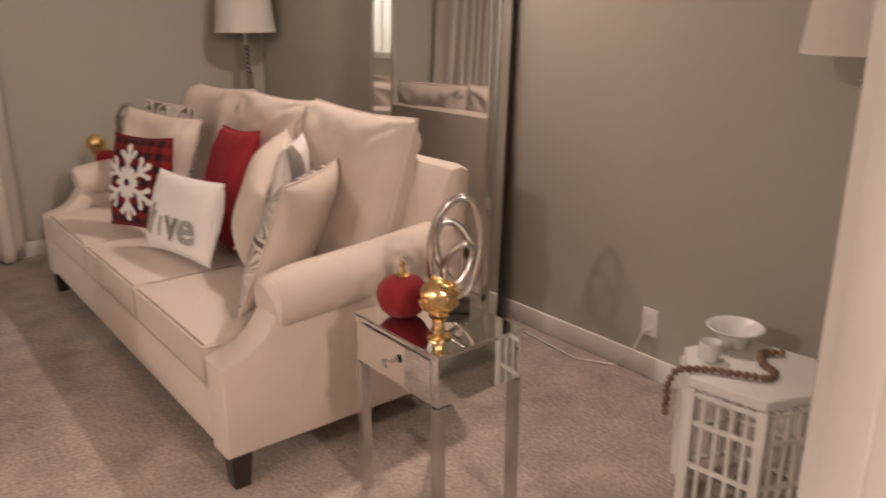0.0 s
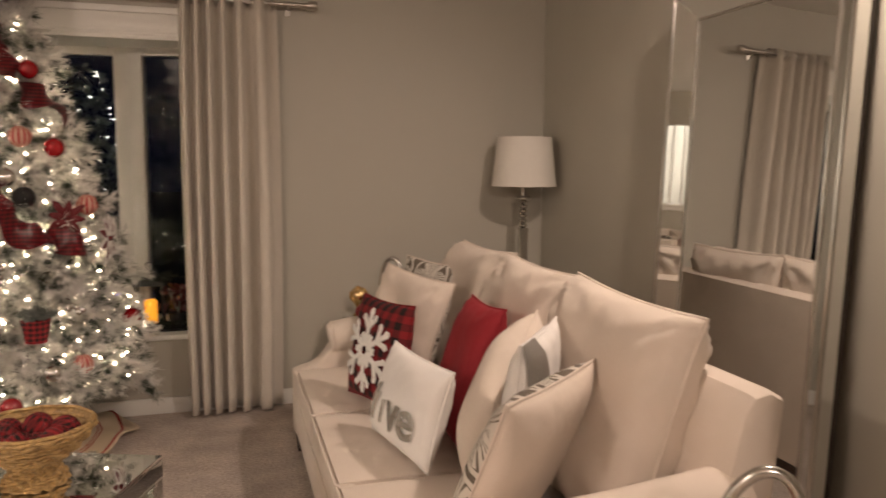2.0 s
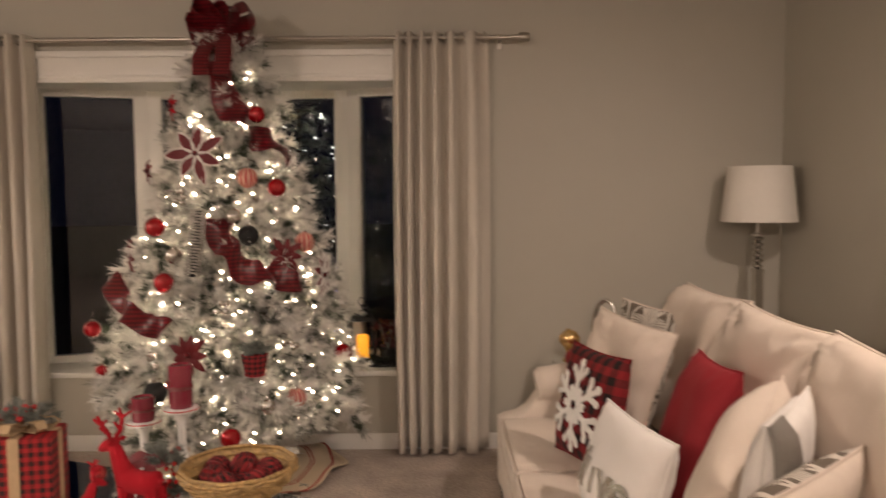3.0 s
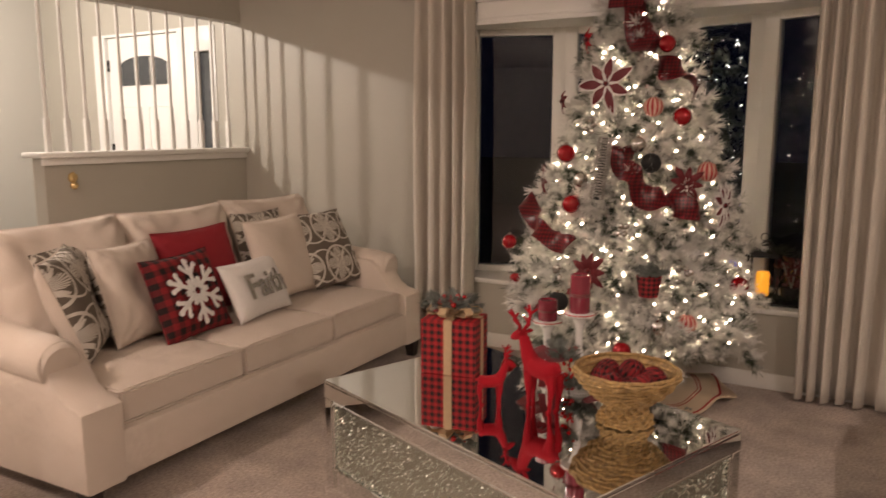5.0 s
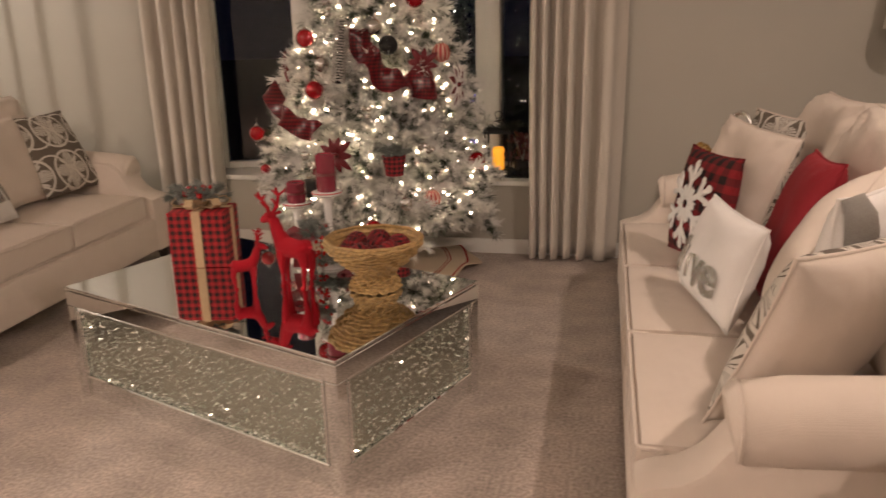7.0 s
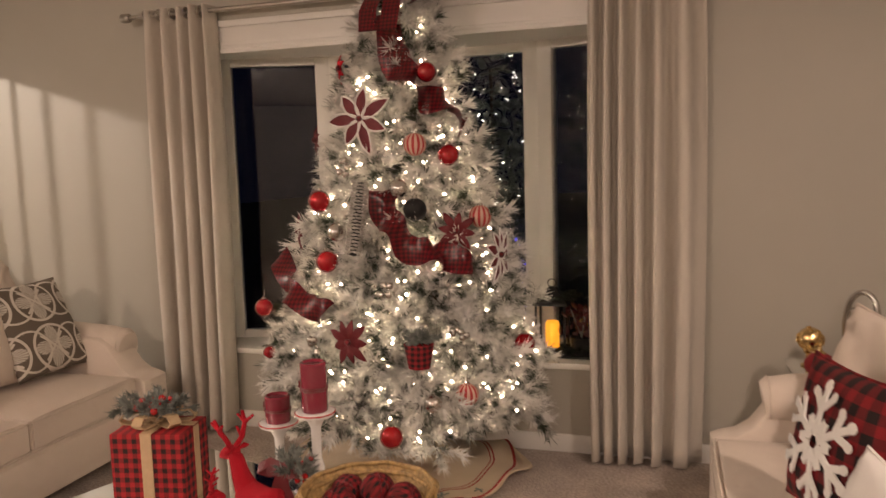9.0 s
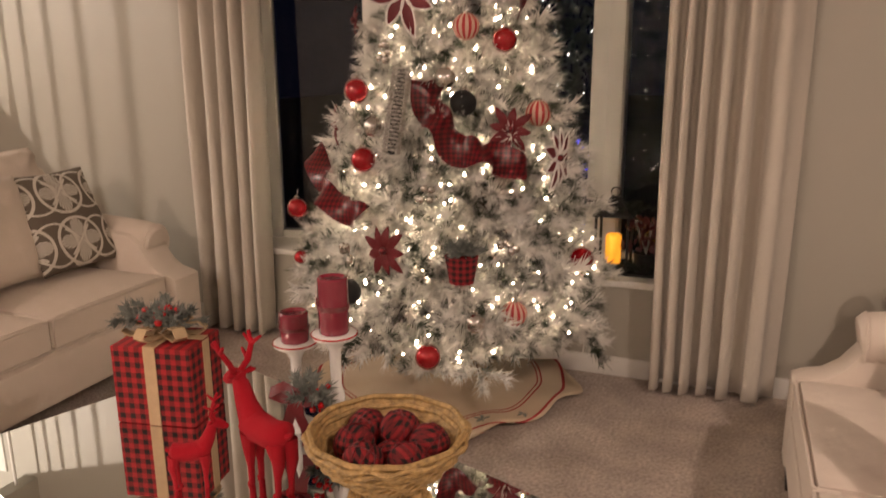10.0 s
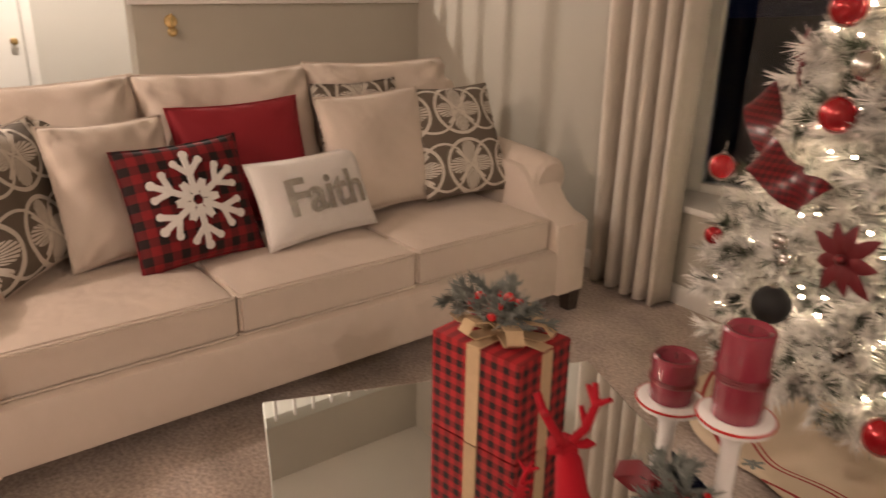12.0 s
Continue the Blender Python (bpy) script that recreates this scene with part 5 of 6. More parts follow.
part("bell", lathe([(0, 0), (0.024, 0), (0.026, 0.014), (0.015, 0.03), (0, 0.034)], 20, pose(0.002, 0, -0.028, ry=90)), GOLD, ornament)
part("stem", tube(bmesh.new(), [(0.006, 0, 0.06), (0.01, 0, 0.02), (0.01, 0, -0.05)], 0.008, 8), GOLD, ornament)
# closet door in the white wall
door = thing("door_2", Matrix(), "white painted closet door with brass knob", "door", kind="structure")
DX = -6.6
part("panel", boxes(((DX, 2.45, 0.01), (DX + 0.012, 3.26, 2.03)), bevel=0.003), TRIM, door)
part("knob", lathe([(0, 0), (0.026, 0), (0.026, 0.005), (0.01, 0.012), (0.01, 0.03), (0.026, 0.045), (0.024, 0.06), (0, 0.066)], 18, pose(DX + 0.012, 3.20, 0.90, ry=90)), GOLD, door)
for lo, hi in (((DX, 3.275, 0), (DX + 0.02, 3.345, 2.10)), ((DX, 2.365, 0), (DX + 0.02, 2.435, 2.10)), ((DX, 2.435, 2.045), (DX + 0.02, 3.275, 2.10))):
    part("casing", boxes((lo, hi), bevel=0.004), TRIM, door)
# front door beyond the balusters
DOORP = material("white_door_paint", (0.80, 0.79, 0.76), 0.35, vary=0.02)
front = thing("door_1", Matrix(), "white front door with an arched glass light", "door", kind="structure")
FX0, FX1, FZ = -5.68, -4.74, 2.29
part("leaf", boxes(((FX0, YN + 0.03, 0.23), (FX1, YN + 0.075, FZ)), bevel=0.003), DOORP, front)
arch = [(-5.52, 1.87), (-4.90, 1.87), (-4.90, 2.03)] + [(-5.21 + 0.31 * math.cos(a), 2.03 + 0.09 * math.sin(a)) for a in (math.pi * k / 10 for k in range(1, 10))] + [(-5.52, 2.03)]
t = bmesh.new()
prism(t, arch, "y", YN + 0.020, YN + 0.032)
NIGHT = material("dark_glass", (0.05, 0.055, 0.06), 0.12, vary=0.3, scale=12)
part("arched_light", t, NIGHT, front)
for x in (-5.31, -5.11):
    part("caming", boxes(((x - 0.006, YN + 0.014, 1.87), (x + 0.006, YN + 0.021, 2.10))), SILVER, front)
for x0, x1 in ((-5.56, -5.26), (-5.16, -4.86)):
    t = boxes(((x0, YN + 0.020, 0.5), (x1, YN + 0.031, 1.68)), bevel=0.012)
    part("raised_panel", t, DOORP, front)
for z in (0.6, 1.3, 2.05):
    part("hinge", boxes(((FX0 - 0.012, YN + 0.015, z - 0.05), (FX0 + 0.01, YN + 0.03, z + 0.05))), BLACK, front)
for lo, hi in (((-5.85, YN + 0.0, 0.0), (FX0 - 0.012, YN + 0.1, 2.32)), ((FX1 + 0.01, YN - 0.012, 0.0), (-4.53, YN + 0.1, 2.32)), ((-4.35, YN - 0.012, 0.0), (-4.29, YN + 0.1, 2.32)), ((FX0 - 0.012, YN, FZ + 0.005), (FX1 + 0.01, YN + 0.1, 2.32)), ((-4.53, YN - 0.012, 2.12), (-4.35, YN + 0.1, 2.32))):
    part("door_frame", boxes((lo, hi), bevel=0.003), DOORP, front)
part("sidelight", boxes(((-4.53, YN + 0.04, 0.3), (-4.35, YN + 0.05, 2.12))), NIGHT, front)

# white cabinet near the sofa
cab = thing("cabinet", pose(-1.77, 1.68, 0), "white painted cabinet with moulded top", "cabinet")
part("top", boxes(((-0.80, -0.62, 0.745), (0, 0, 0.78)), bevel=0.006), TRIM, cab)
part("moulding", boxes(((-0.79, -0.61, 0.715), (-0.012, -0.012, 0.744)), bevel=0.008), TRIM, cab)
part("body", boxes(((-0.77, -0.585, 0.03), (-0.035, -0.035, 0.714)), bevel=0.004), TRIM, cab)
part("door", boxes(((-0.034, -0.56, 0.09), (-0.016, -0.06, 0.66)), bevel=0.005), TRIM, cab)
for z in (0.12, 0.60):
    part("rail", boxes(((-0.0155, -0.54, z), (-0.010, -0.08, z + 0.04)), bevel=0.002), TRIM, cab)
hung = thing("hanging_bauble", pose(-1.762, 1.52, 0.30), "red bauble hanging on the cabinet door", "ornament")
part("ball", ball(bmesh.new(), (0.03, 0, 0), 0.04, 3), RED_GLASS, hung, smooth=180)
part("cord", tube(bmesh.new(), [(0.03, 0, 0.038), (0.02, 0, 0.12), (0.006, 0, 0.22)], 0.002, 6), GOLD, hung)

# ---- on the window seat ----
lan = thing("lantern", pose(-0.075, 5.30, 0.485), "black metal lantern with a glowing candle", "lantern")
part("base", boxes(((-0.085, -0.085, 0), (0.085, 0.085, 0.022)), bevel=0.003), BLACK, lan)
for x in (-0.075, 0.075):
    for y in (-0.075, 0.075):
        part("post", boxes(((x - 0.006, y - 0.006, 0.022), (x + 0.006, y + 0.006, 0.26))), BLACK, lan)
part("roof", lathe([(0.135, 0.26), (0.125, 0.275), (0.05, 0.33), (0.03, 0.345), (0, 0.35)], 4, Matrix.Rotation(radians(45), 4, "Z")), BLACK, lan, smooth=0)
part("ring", tube(bmesh.new(), [(0.022 * math.cos(a), 0, 0.37 + 0.022 * math.sin(a)) for a in (2 * math.pi * i / 16 for i in range(16))], 0.003, 6, True), BLACK, lan)
flame = thing("led_candle", pose(-0.075, 5.30, 0.508), "glowing amber pillar candle in the lantern", "candle")
part("wax", lathe([(0, 0), (0.036, 0), (0.038, 0.004), (0.038, 0.13), (0.030, 0.142), (0.012, 0.135), (0, 0.13)], 24), FLAME, flame)
fl = thing("floral_spray", pose(0.085, 5.27, 0.485), "dark red floral spray beside the lantern", "flowers")
LEAF = material("burgundy_petal", (0.06, 0.004, 0.006), 0.5, vary=0.3, scale=40)
DARK_FIR = material("dark_fir", (0.012, 0.018, 0.010), 0.8, vary=0.3, scale=50)
rnd = random.Random(8)
part("pot", lathe([(0, 0), (0.05, 0), (0.06, 0.09), (0.05, 0.092), (0, 0.08)], 18), BLACK, fl)
for k in range(70):
    a, r, z = rnd.uniform(0, 6.28), rnd.uniform(0.01, 0.115), rnd.uniform(0.05, 0.26)
    t = bmesh.new()
    ball(t, (0, 0, 0), rnd.uniform(0.016, 0.03), 1, (1, 0.7, 0.35))
    bmesh.ops.transform(t, matrix=pose(r * math.cos(a), r * math.sin(a) * 0.8, z, rnd.uniform(0, 180), rnd.uniform(0, 180), 0), verts=t.verts)
    part("petal", t, LEAF, fl)
sp_ = bmesh.new()
for k in range(10):
    tube(sp_, [(0, 0, 0.08), (rnd.uniform(-0.07, 0.07), rnd.uniform(-0.07, 0.07), 0.24)], 0.002, 5)
part("stem_bunch", sp_, GREEN, fl)
t = sprigs(26, 0.05, 0.08, 41, 0.4)
bmesh.ops.translate(t, vec=(0, -0.02, 0.0), verts=t.verts)
part("fir_spray", t, DARK_FIR, fl, "dark fir twigs at the foot", smooth=0)
swag = thing("fir_swag", pose(-0.075, 5.30, 0.473 + 0.285), "dark fir swag draped over the lantern roof", "garland")
t = sprigs(30, 0.055, 0.075, 42, 0.2)
part("fir_spray", t, DARK_FIR, swag, smooth=0)
tray = solid("tray", boxes(((-0.19, 5.19, 0.4725), (0.21, 5.40, 0.4845)), bevel=0.003), BLACK, "thin black tray under the lantern", "tray")

# ---- outside: dark ground, added shrubs for white points and blue glow in the panes ----
solid("ground", boxes(((-30, 5.9, -0.9), (30, 60, -0.8))), material("night_lawn", (0.02, 0.03, 0.015), 0.95, vary=0.3, scale=3), "dark lawn outside the window", "ground", **structure)
BLUE = glow("blue_bulb", (0.03, 0.05, 1.0), 2.2)
TWINKLE = glow("mirrored_bulb", (1.0, 0.93, 0.82), 14.0)


def lit_shrub(x, y, rx, z0, z1, whites, blues, seed, label):
    """An added narrow garden shrub, dark at night, strung with tiny bulbs; the white ones imitate tree lights mirrored
    in the panes.
    """
    shrub = thing("shrub", pose(x, y, -0.8), label, "shrub", "lit garden shrubs")
    part("stem", tube(bmesh.new(), [(0, 0, 0), (0.02, 0.02, 0.7), (0, 0, z1 + 0.6)], [0.03, 0.02, 0.01], 8), BARK, shrub)
    rng = np.random.default_rng(seed)
    half, mid = (z1 - z0) / 2, (z1 + z0) / 2 + 0.8
    size = np.array([rx, rx * 0.7, half])
    V, F = [], []
    for k in range(900):
        v = rng.normal(size=3)
        v = v / np.linalg.norm(v) * rng.uniform(0.3, 0.95) * size + np.array([0, 0, mid])
        a, b = rng.normal(size=3) * 0.03, rng.normal(size=3) * 0.03
        V += [v, v + a, v + a + b, v + b]
        F.append((4 * k, 4 * k + 1, 4 * k + 2, 4 * k + 3))
    me = bpy.data.meshes.new("foliage")
    me.from_pydata([tuple(map(float, v)) for v in V], [], F)
    me.materials.append(GREEN)
    ob = new("foliage", me)
    ob.parent = shrub
    for name, count, mat, r, lo, hi, text in (("mirrored_lights", whites, TWINKLE, 0.0042, -0.95, 0.95, "tiny white points imitating mirrored tree lights"), ("blue_lights", blues, BLUE, 0.013, -0.8, 0.6, "blue string lights")):
        t = bmesh.new()
        for k in range(count):
            h, a = rng.uniform(lo, hi), rng.uniform(math.pi, 2 * math.pi)
            q = math.sqrt(1 - h * h) * rng.uniform(0.85, 1.02)
            p = np.array([math.cos(a) * q, math.sin(a) * q, h]) * size + np.array([0, 0, mid])
            for pair in range(1 + int(rng.integers(2))):
                ball(t, p + rng.normal(size=3) * 0.012 * pair, r, 1)
        if count:
            tagged(part(name, t, mat, shrub, text), kind="stuff")


# White points imitate the tree's bulbs mirrored in the panes; no shrub stands there.
lit_shrub(-0.66, 6.50, 0.36, 0.45, 2.35, 85, 0, 77, "added shrub whose white points imitate tree lights mirrored in the panes")
# Shrub added as carrier: its blue bulbs give the blue glow outside.
lit_shrub(-0.46, 6.30, 0.15, 0.40, 1.15, 0, 70, 79, "low shrub added to carry the blue glow outside the window")

# ---- tree ornaments ----


def bauble(x, y, z, r, mat, label, group):
    b = thing("bauble", pose(x + 0.014, y - 0.042, z), label, "bauble", group)
    part("ball", ball(bmesh.new(), (0, 0, 0), r, 3), mat, b, smooth=180)
    part("cap", lathe([(0, 0), (r * 0.25, 0), (r * 0.25, r * 0.2), (0, r * 0.25)], 12, Matrix.Translation((0, 0, r * 0.95))), SILVER, b)
    part("hanger", tube(bmesh.new(), [(0, 0, r * 1.15), (0.002, 0.004, r * 1.5), (0, 0.012, r * 1.9)], 0.0012, 5), SILVER, b)


for x, y, z, r in ((-0.984, 4.432, 1.35, 0.050), (-0.917, 4.345, 1.091, 0.050), (-0.428, 4.595, 1.539, 0.049), (-0.128, 4.738, 0.668, 0.050), (-0.547, 4.089, 0.421, 0.048), (-1.369, 4.568, 0.833, 0.045), (-1.25, 4.39, 0.66, 0.030), (-0.52, 4.60, 1.905, 0.045)):
    bauble(x, y, z, r, RED_GLASS, "shiny red glass bauble on the tree", "red baubles")
for x, y, z, r in ((-0.552, 4.507, 1.587, 0.050), (-0.300, 4.64, 1.262, 0.051), (-0.312, 4.388, 0.518, 0.050)):
    bauble(x, y, z, r, CANDY, "red and cream striped bauble", "striped baubles")
for x, y, z, r in ((-0.525, 4.40, 1.309, 0.050), (-0.90, 4.15, 0.612, 0.052)):
    bauble(x, y, z, r, BLACK, "matt black flocked bauble", "black baubles")
for x, y, z, r in ((-0.40, 4.185, 0.536, 0.038), (-0.59, 4.38, 1.40, 0.042), (-0.86, 4.33, 1.22, 0.04)):
    bauble(x, y, z, r, SILVER, "silver bauble on the tree", "silver baubles")


def facing(p):
    """The turn about z by which a thing at p on the tree faces outwards, its front along -y."""
    d = Vector((p[0] - TREE.x, p[1] - TREE.y))
    return math.degrees(math.atan2(d.y, d.x)) + 90


def petal_mesh(l, w, cup=0.012):
    """A pointed petal along +z, a little cupped."""
    bm = bmesh.new()
    n = 8
    rows = []
    for i in range(n + 1):
        s = i / n
        hw = w / 2 * math.sin(math.pi * min(1, s * 0.97 + 0.03)) ** 0.8
        rows.append([bm.verts.new((k * hw, -cup * math.sin(math.pi * s) + 0.004 * abs(k) + dy, s * l)) for dy, ks in ((0, (-1, 0, 1)), (0.002, (1, 0, -1))) for k in ks])
    for a, b in zip(rows, rows[1:]):
        for k in range(6):
            bm.faces.new((a[k], a[(k + 1) % 6], b[(k + 1) % 6], b[k]))
    return bm


WINE = material("wine_mesh_petal", (0.13, 0.006, 0.012), 0.55, vary=0.25, scale=50)


def beaded_flower(p, l, label, petals=8, mat=None, outline=True, tilt=0, turn=0):
    f = thing("tree_flower", pose(p[0], p[1], p[2], tilt, 0, facing(p) + turn), label, "tree flower")
    for k in range(petals):
        q = Matrix.Rotation(radians(360 * k / petals + 10), 4, "Y")
        ll = l * (1.0 if k % 2 else 0.82)
        t = petal_mesh(ll, l * 0.34)
        bmesh.ops.transform(t, matrix=q, verts=t.verts)
        part("petal", t, mat or WINE, f)
        if outline:
            pts = []
            for s in range(9):
                v = s / 8
                pts.append(q @ Vector((l * 0.17 * math.sin(math.pi * v) ** 0.8, -0.012 * math.sin(math.pi * v), v * ll)))
            back = [q @ Vector((-l * 0.17 * math.sin(math.pi * (1 - s / 8)) ** 0.8 if s < 8 else 0, -0.012 * math.sin(math.pi * (1 - s / 8)), (1 - s / 8) * ll)) for s in range(1, 8)]
            part("beaded_edge", tube(bmesh.new(), pts + back, 0.0042, 6, True), FELT, f, "white beaded outline")
    part("centre", ball(bmesh.new(), (0, -0.012, 0), 0.014, 2), MESH_RED, f)


beaded_flower((-0.775, 4.43, 1.706), 0.165, "dark red flower with white beaded edges", 7)
beaded_flower((-0.19, 4.53, 1.099), 0.14, "dark flower with white beaded edges at the tree's side", 9, turn=20)
POIN = material("red_poinsettia", (0.12, 0.003, 0.007), 0.6, vary=0.15, scale=30)
beaded_flower((-0.736, 4.13, 0.781), 0.115, "red cloth poinsettia on the tree", 9, POIN, False, turn=-18)
beaded_flower((-0.35, 4.43, 1.212), 0.10, "red poinsettia with cream leaves", 8, POIN, False, turn=-35)
beaded_flower((-1.16, 4.56, 1.20), 0.10, "red and cream poinsettia at the tree's edge", 8, POIN, False)
beaded_flower((-1.07, 4.60, 1.63), 0.07, "small dark red cloth flower", 6, POIN, False)
beaded_flower((-0.96, 4.66, 1.96), 0.075, "small bright red cloth flower near the top", 6, RED_FELT, False)

# long pine-cone drop
drop = thing("cone_drop", pose(-0.725, 4.175, 1.13, rx=-21) @ Matrix.Diagonal((1.45, 1.45, 1.0, 1)), "long frosted pine-cone drop ornament", "ornament")
CONE = material("frosted_cone", (0.62, 0.60, 0.56), 0.8, vary=0.2, scale=60, second=(0.10, 0.08, 0.06))
part("core", lathe([(0, 0), (0.010, 0.005), (0.014, 0.16), (0.010, 0.32), (0, 0.325)], 10), BLACK, drop)
for k in range(22):
    for j in range(7):
        a = 2 * math.pi * (j + 0.5 * (k % 2)) / 7
        t = bmesh.new()
        ball(t, (0, 0, 0), 0.013, 1, (0.5, 0.9, 0.28))
        bmesh.ops.transform(t, matrix=pose(0.021 * math.cos(a), 0.021 * math.sin(a), 0.012 + k * 0.0145) @ Matrix.Rotation(a, 4, "Z") @ Matrix.Rotation(-0.7, 4, "Y"), verts=t.verts)
        part("scale", t, CONE, drop, smooth=0)
# check bucket
bucket = thing("tiny_bucket", pose(-0.45, 4.175, 0.675, rz=facing((-0.45, 4.175))), "small red check bucket filled with fir", "ornament")
part("pail", lathe([(0, 0), (0.045, 0), (0.062, 0.10), (0.058, 0.101), (0.042, 0.006), (0, 0.006)], 24), plaid("bucket_check", (0.30, 0.015, 0.02), (0.015, 0.006, 0.006), 0.012), bucket)
t = sprigs(14, 0.02, 0.05, 31, 1.2)
bmesh.ops.translate(t, vec=(0, 0, 0.09), verts=t.verts)
part("fir_spray", t, GREEN, bucket, "frosted fir twigs", smooth=0)
# silver bells in clusters
for i, (x, y, z) in enumerate(((-0.895, 4.15, 0.752), (-0.61, 4.21, 0.99), (-0.30, 4.28, 0.80), (-0.82, 4.36, 1.50))):
    c = thing("bell_cluster", pose(x, y, z), "cluster of small silver bells", "bells", "bell clusters")
    rnd = random.Random(40 + i)
    for k in range(6):
        part("bell", ball(bmesh.new(), (rnd.uniform(-0.035, 0.035), rnd.uniform(-0.015, 0.01), rnd.uniform(-0.035, 0.035)), 0.016, 2), SILVER, c, smooth=180)


def ribbon(points, width, label):
    """A wide wired ribbon that runs over the boughs with waves."""
    pts = [Vector(p) for p in points]
    fine = []
    for i in range(len(pts) - 1):
        p0, p1, p2, p3 = pts[max(i - 1, 0)], pts[i], pts[i + 1], pts[min(i + 2, len(pts) - 1)]
        for k in range(8):
            s = k / 8
            fine.append(0.5 * ((2 * p1) + (p2 - p0) * s + (2 * p0 - 5 * p1 + 4 * p2 - p3) * s * s + (3 * p1 - p0 - 3 * p2 + p3) * s ** 3))
    fine.append(pts[-1])
    bm = bmesh.new()
    rows = []
    for i, p in enumerate(fine):
        d = (fine[min(i + 1, len(fine) - 1)] - fine[max(i - 1, 0)]).normalized()
        out = Vector((p.x - TREE.x, p.y - TREE.y, 0.35)).normalized()
        side = d.cross(out).normalized()
        nrm = side.cross(d)
        sway = math.sin(i * 0.42)
        side = (side * math.cos(0.65 * sway) + nrm * math.sin(0.65 * sway)).normalized()
        p = p + out * (0.012 + 0.020 * math.sin(i * 0.42 + 0.8))
        rows.append([bm.verts.new(p + side * width * u + nrm * (0.006 * (1 - (2 * u) ** 2) + dy)) for dy, us in ((0, (-0.5, -0.25, 0, 0.25, 0.5)), (0.0015, (0.5, 0.25, 0, -0.25, -0.5))) for u in us])
    for a, b in zip(rows, rows[1:]):
        for k in range(10):
            bm.faces.new((a[k], a[(k + 1) % 10], b[(k + 1) % 10], b[k]))
    bmesh.ops.recalc_face_normals(bm, faces=bm.faces)
    solid("ribbon", bm, MESH_RED, label, "ribbon", "tree ribbons", smooth=60)


ribbon([(-0.72, 4.66, 2.16), (-0.66, 4.584, 1.98), (-0.592, 4.55, 1.86), (-0.52, 4.58, 1.80), (-0.444, 4.63, 1.74), (-0.38, 4.70, 1.67)], 0.15, "dark red check ribbon falling from the top bow")
ribbon([(-0.665, 4.40, 1.37), (-0.645, 4.34, 1.30), (-0.588, 4.31, 1.23), (-0.525, 4.30, 1.15), (-0.438, 4.32, 1.12), (-0.37, 4.36, 1.11), (-0.29, 4.40, 1.04)], 0.125, "dark red check ribbon curling over the boughs")
ribbon([(-1.24, 4.56, 1.07), (-1.143, 4.40, 0.985), (-1.058, 4.30, 0.935), (-0.94, 4.22, 0.90), (-0.84, 4.18, 0.885)], 0.11, "dark red check ribbon on the lower boughs")

# bow at the top
bow = thing("tree_bow", pose(-0.72, 4.76, 2.36), "large dark red check bow on the tree top", "bow")
for k, (ang, l, w) in enumerate(((35, 0.18, 0.13), (145, 0.18, 0.13), (0, 0.16, 0.12), (180, 0.17, 0.12), (75, 0.13, 0.11), (110, 0.13, 0.11), (-40, 0.15, 0.11), (215, 0.15, 0.11))):
    a = radians(ang)
    d = Vector((math.cos(a), -0.25 * (k % 2), math.sin(a)))
    n = Vector((-math.sin(a), 0, math.cos(a)))
    y = Vector((0, 1, 0))
    t = bmesh.new()
    loop_of_ribbon(t, [d * l * s + n * v * 0.055 for s, v in ((0, 0), (0.35, 0.5), (0.7, 0.85), (0.95, 0.6), (1.0, 0.0), (0.93, -0.6), (0.65, -0.8), (0.3, -0.45), (0, 0))], w, (y * 0.7 + n * 0.7), 0.001)
    part("loop", t, MESH_RED, bow, smooth=60)
part("knot", ball(bmesh.new(), (0, -0.03, 0), 0.03, 2, (1, 0.8, 1)), MESH_RED, bow)
for s, dx in ((-1, -0.05), (1, 0.03)):
    t = bmesh.new()
    loop_of_ribbon(t, [(0, -0.03, 0), (dx, -0.10, -0.07), (dx * 1.4, -0.16, -0.16), (dx * 1.2, -0.20, -0.26)], 0.085, (1, 0, 0), 0.001)
    part("tail", t, MESH_RED, bow, smooth=60)

# tree skirt: a cream cloth with red stripes, lying in soft folds
bm = bmesh.new()
rings, seg = 14, 96
grid = []
for i in range(rings + 1):
    f = i / rings
    row = []
    for k in range(seg):
        a = 2 * math.pi * k / seg
        rr = 0.06 + (0.55 + 0.035 * math.sin(5 * a + 1.1) + 0.02 * math.sin(11 * a)) * f
        z = 0.012 + 0.10 * (1 - f) ** 2 + 0.022 * f * (1 + math.sin(9 * a + 2.5 * f + 0.6)) * 0.9 * f
        row.append(bm.verts.new((rr * math.cos(a), rr * math.sin(a), z)))
    grid.append(row)
for a, b in zip(grid, grid[1:]):
    for k in range(seg):
        bm.faces.new((a[k], a[(k + 1) % seg], b[(k + 1) % seg], b[k]))
SKIRT = material("cream_linen", (0.62, 0.50, 0.36), 0.9, vary=0.08, scale=8, bump=0.4, bump_scale=500)
op = maths(SKIRT)
n, l = SKIRT.node_tree.nodes, SKIRT.node_tree.links
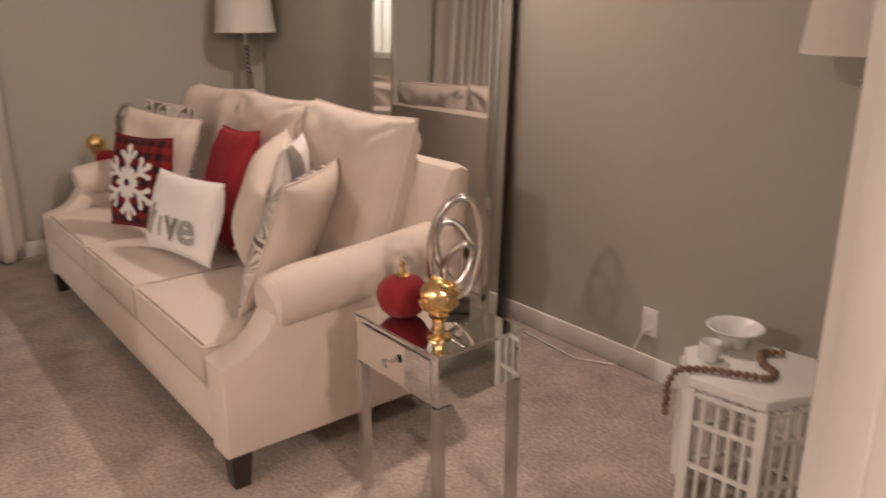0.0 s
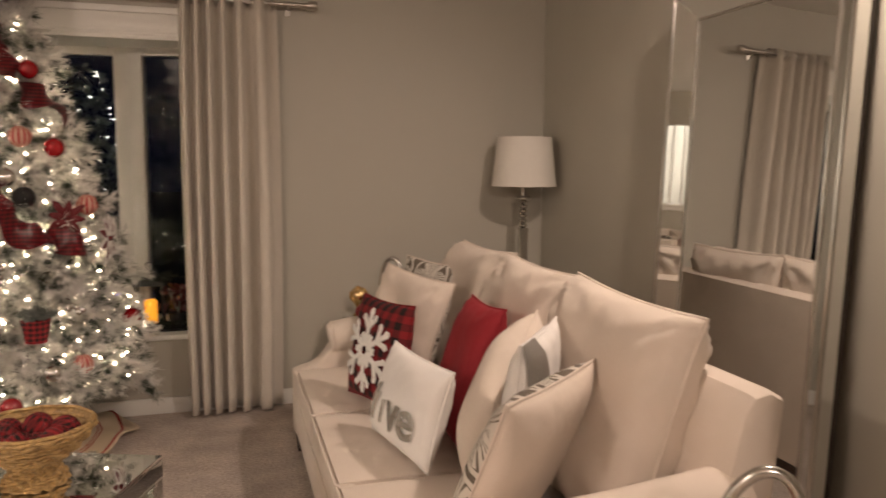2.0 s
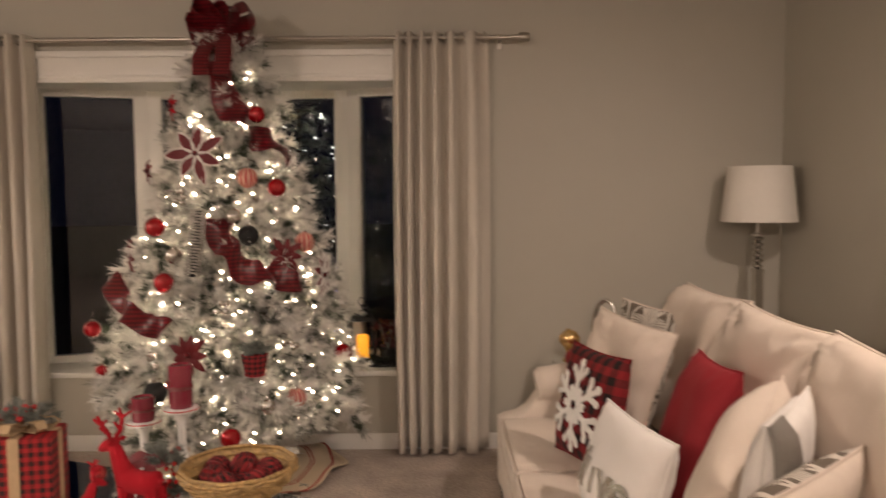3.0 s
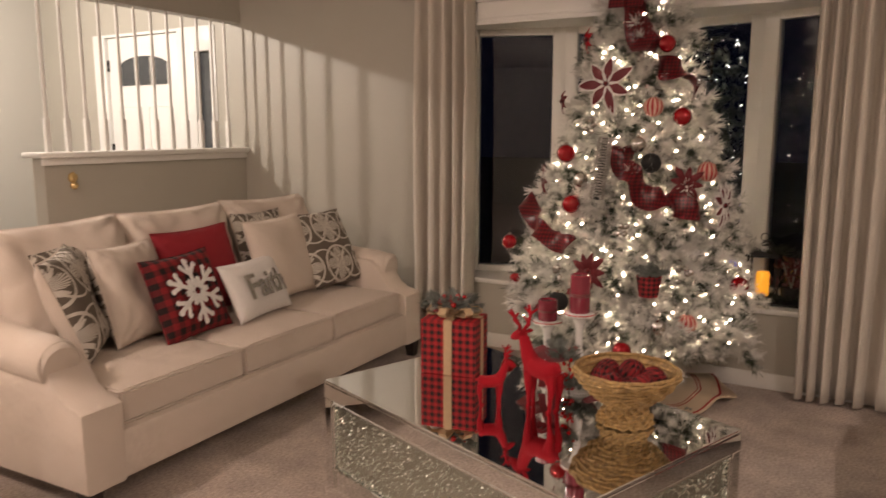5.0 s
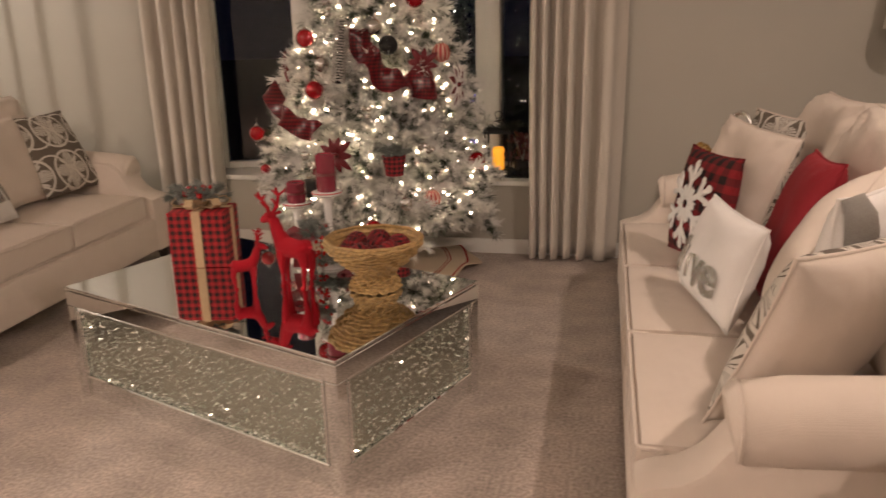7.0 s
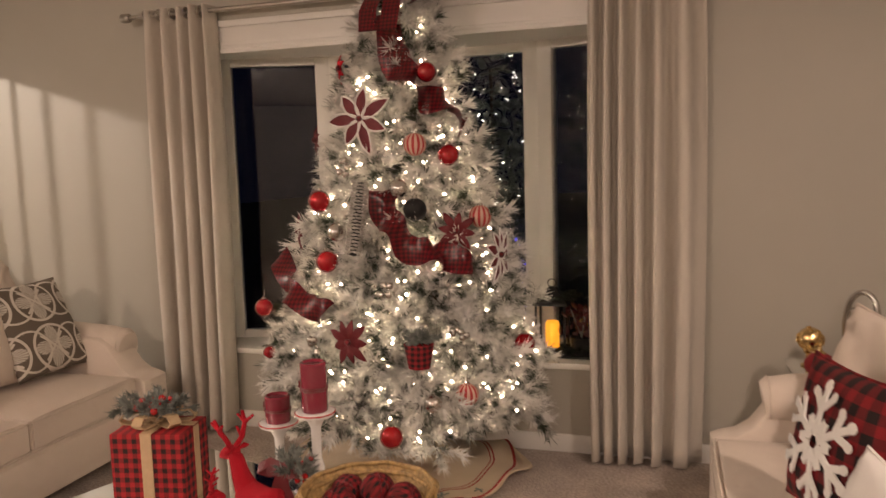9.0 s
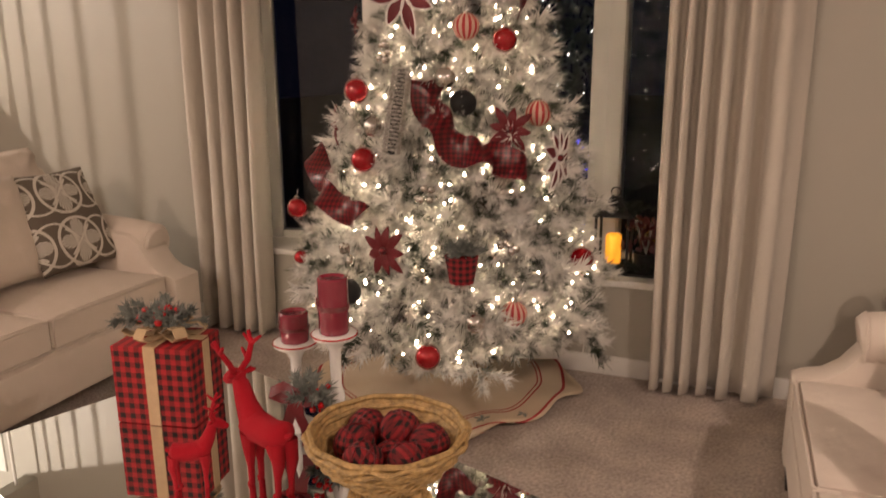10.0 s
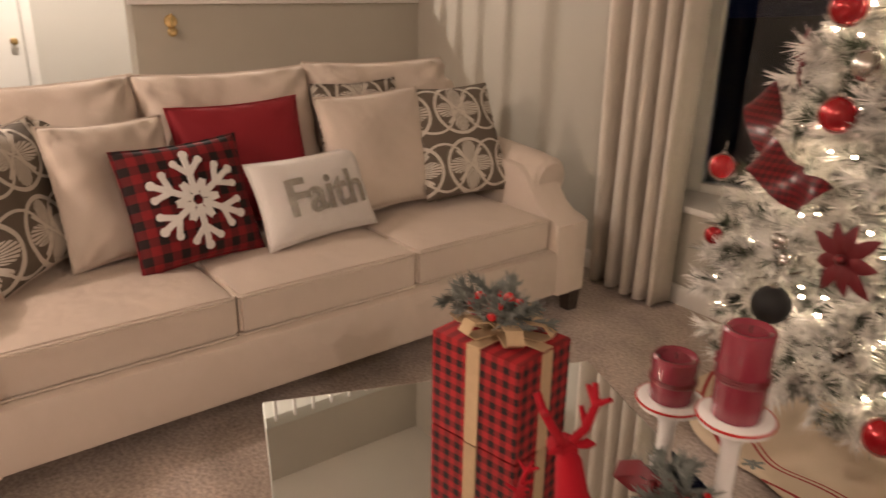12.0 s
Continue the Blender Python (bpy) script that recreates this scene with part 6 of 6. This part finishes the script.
co, sep = n.new("ShaderNodeTexCoord"), n.new("ShaderNodeSeparateXYZ")
l.new(co.outputs["Object"], sep.inputs[0])
rad = op("SQRT", op("ADD", op("MULTIPLY", sep.outputs[0], sep.outputs[0]), op("MULTIPLY", sep.outputs[1], sep.outputs[1])))
line = op("MAXIMUM", op("LESS_THAN", op("ABSOLUTE", op("SUBTRACT", rad, 0.575)), 0.007), op("MAXIMUM", op("LESS_THAN", op("ABSOLUTE", op("SUBTRACT", rad, 0.455)), 0.003), op("LESS_THAN", op("ABSOLUTE", op("SUBTRACT", rad, 0.473)), 0.004)))
mix = n.new("ShaderNodeMixRGB")
mix.inputs[2].default_value = (0.35, 0.03, 0.03, 1)
base_link = n["Principled BSDF"].inputs["Base Color"].links[0].from_socket
l.new(base_link, mix.inputs[1]), l.new(line, mix.inputs[0]), l.new(mix.outputs[0], n["Principled BSDF"].inputs["Base Color"])
skirt = thing("tree_skirt", Matrix.Translation(TREE + Vector((-0.05, -0.06, 0))), "cream linen tree skirt with red stripes and holly prints", "tree skirt")
cloth = part("cloth", bm, SKIRT, skirt, smooth=180)
cloth.modifiers.new("thick", "SOLIDIFY").thickness = 0.004
# printed holly sprigs and short word bars
for a, r in ((-0.85, 0.52), (-1.25, 0.515), (-1.9, 0.52), (-0.45, 0.52), (-2.5, 0.52)):
    t = bmesh.new()
    for k in range(6):
        lf = bmesh.new()
        ball(lf, (0, 0, 0), 0.016, 1, (1.3, 0.5, 0.06))
        bmesh.ops.transform(lf, matrix=pose(0.02 * math.cos(k * 1.05), 0.02 * math.sin(k * 1.05), 0, rz=math.degrees(k * 1.05)), verts=lf.verts)
        merge(t, lf)
    z = 0.012 + 0.10 * (1 - r / 0.62) ** 2 + 0.022 * (r / 0.62) * (1 + math.sin(9 * a + 2.5 * r / 0.62 + 0.6)) * 0.9 * r / 0.62
    bmesh.ops.transform(t, matrix=pose(r * math.cos(a), r * math.sin(a), z + 0.004), verts=t.verts)
    part("holly_print", t, GREEN, skirt)
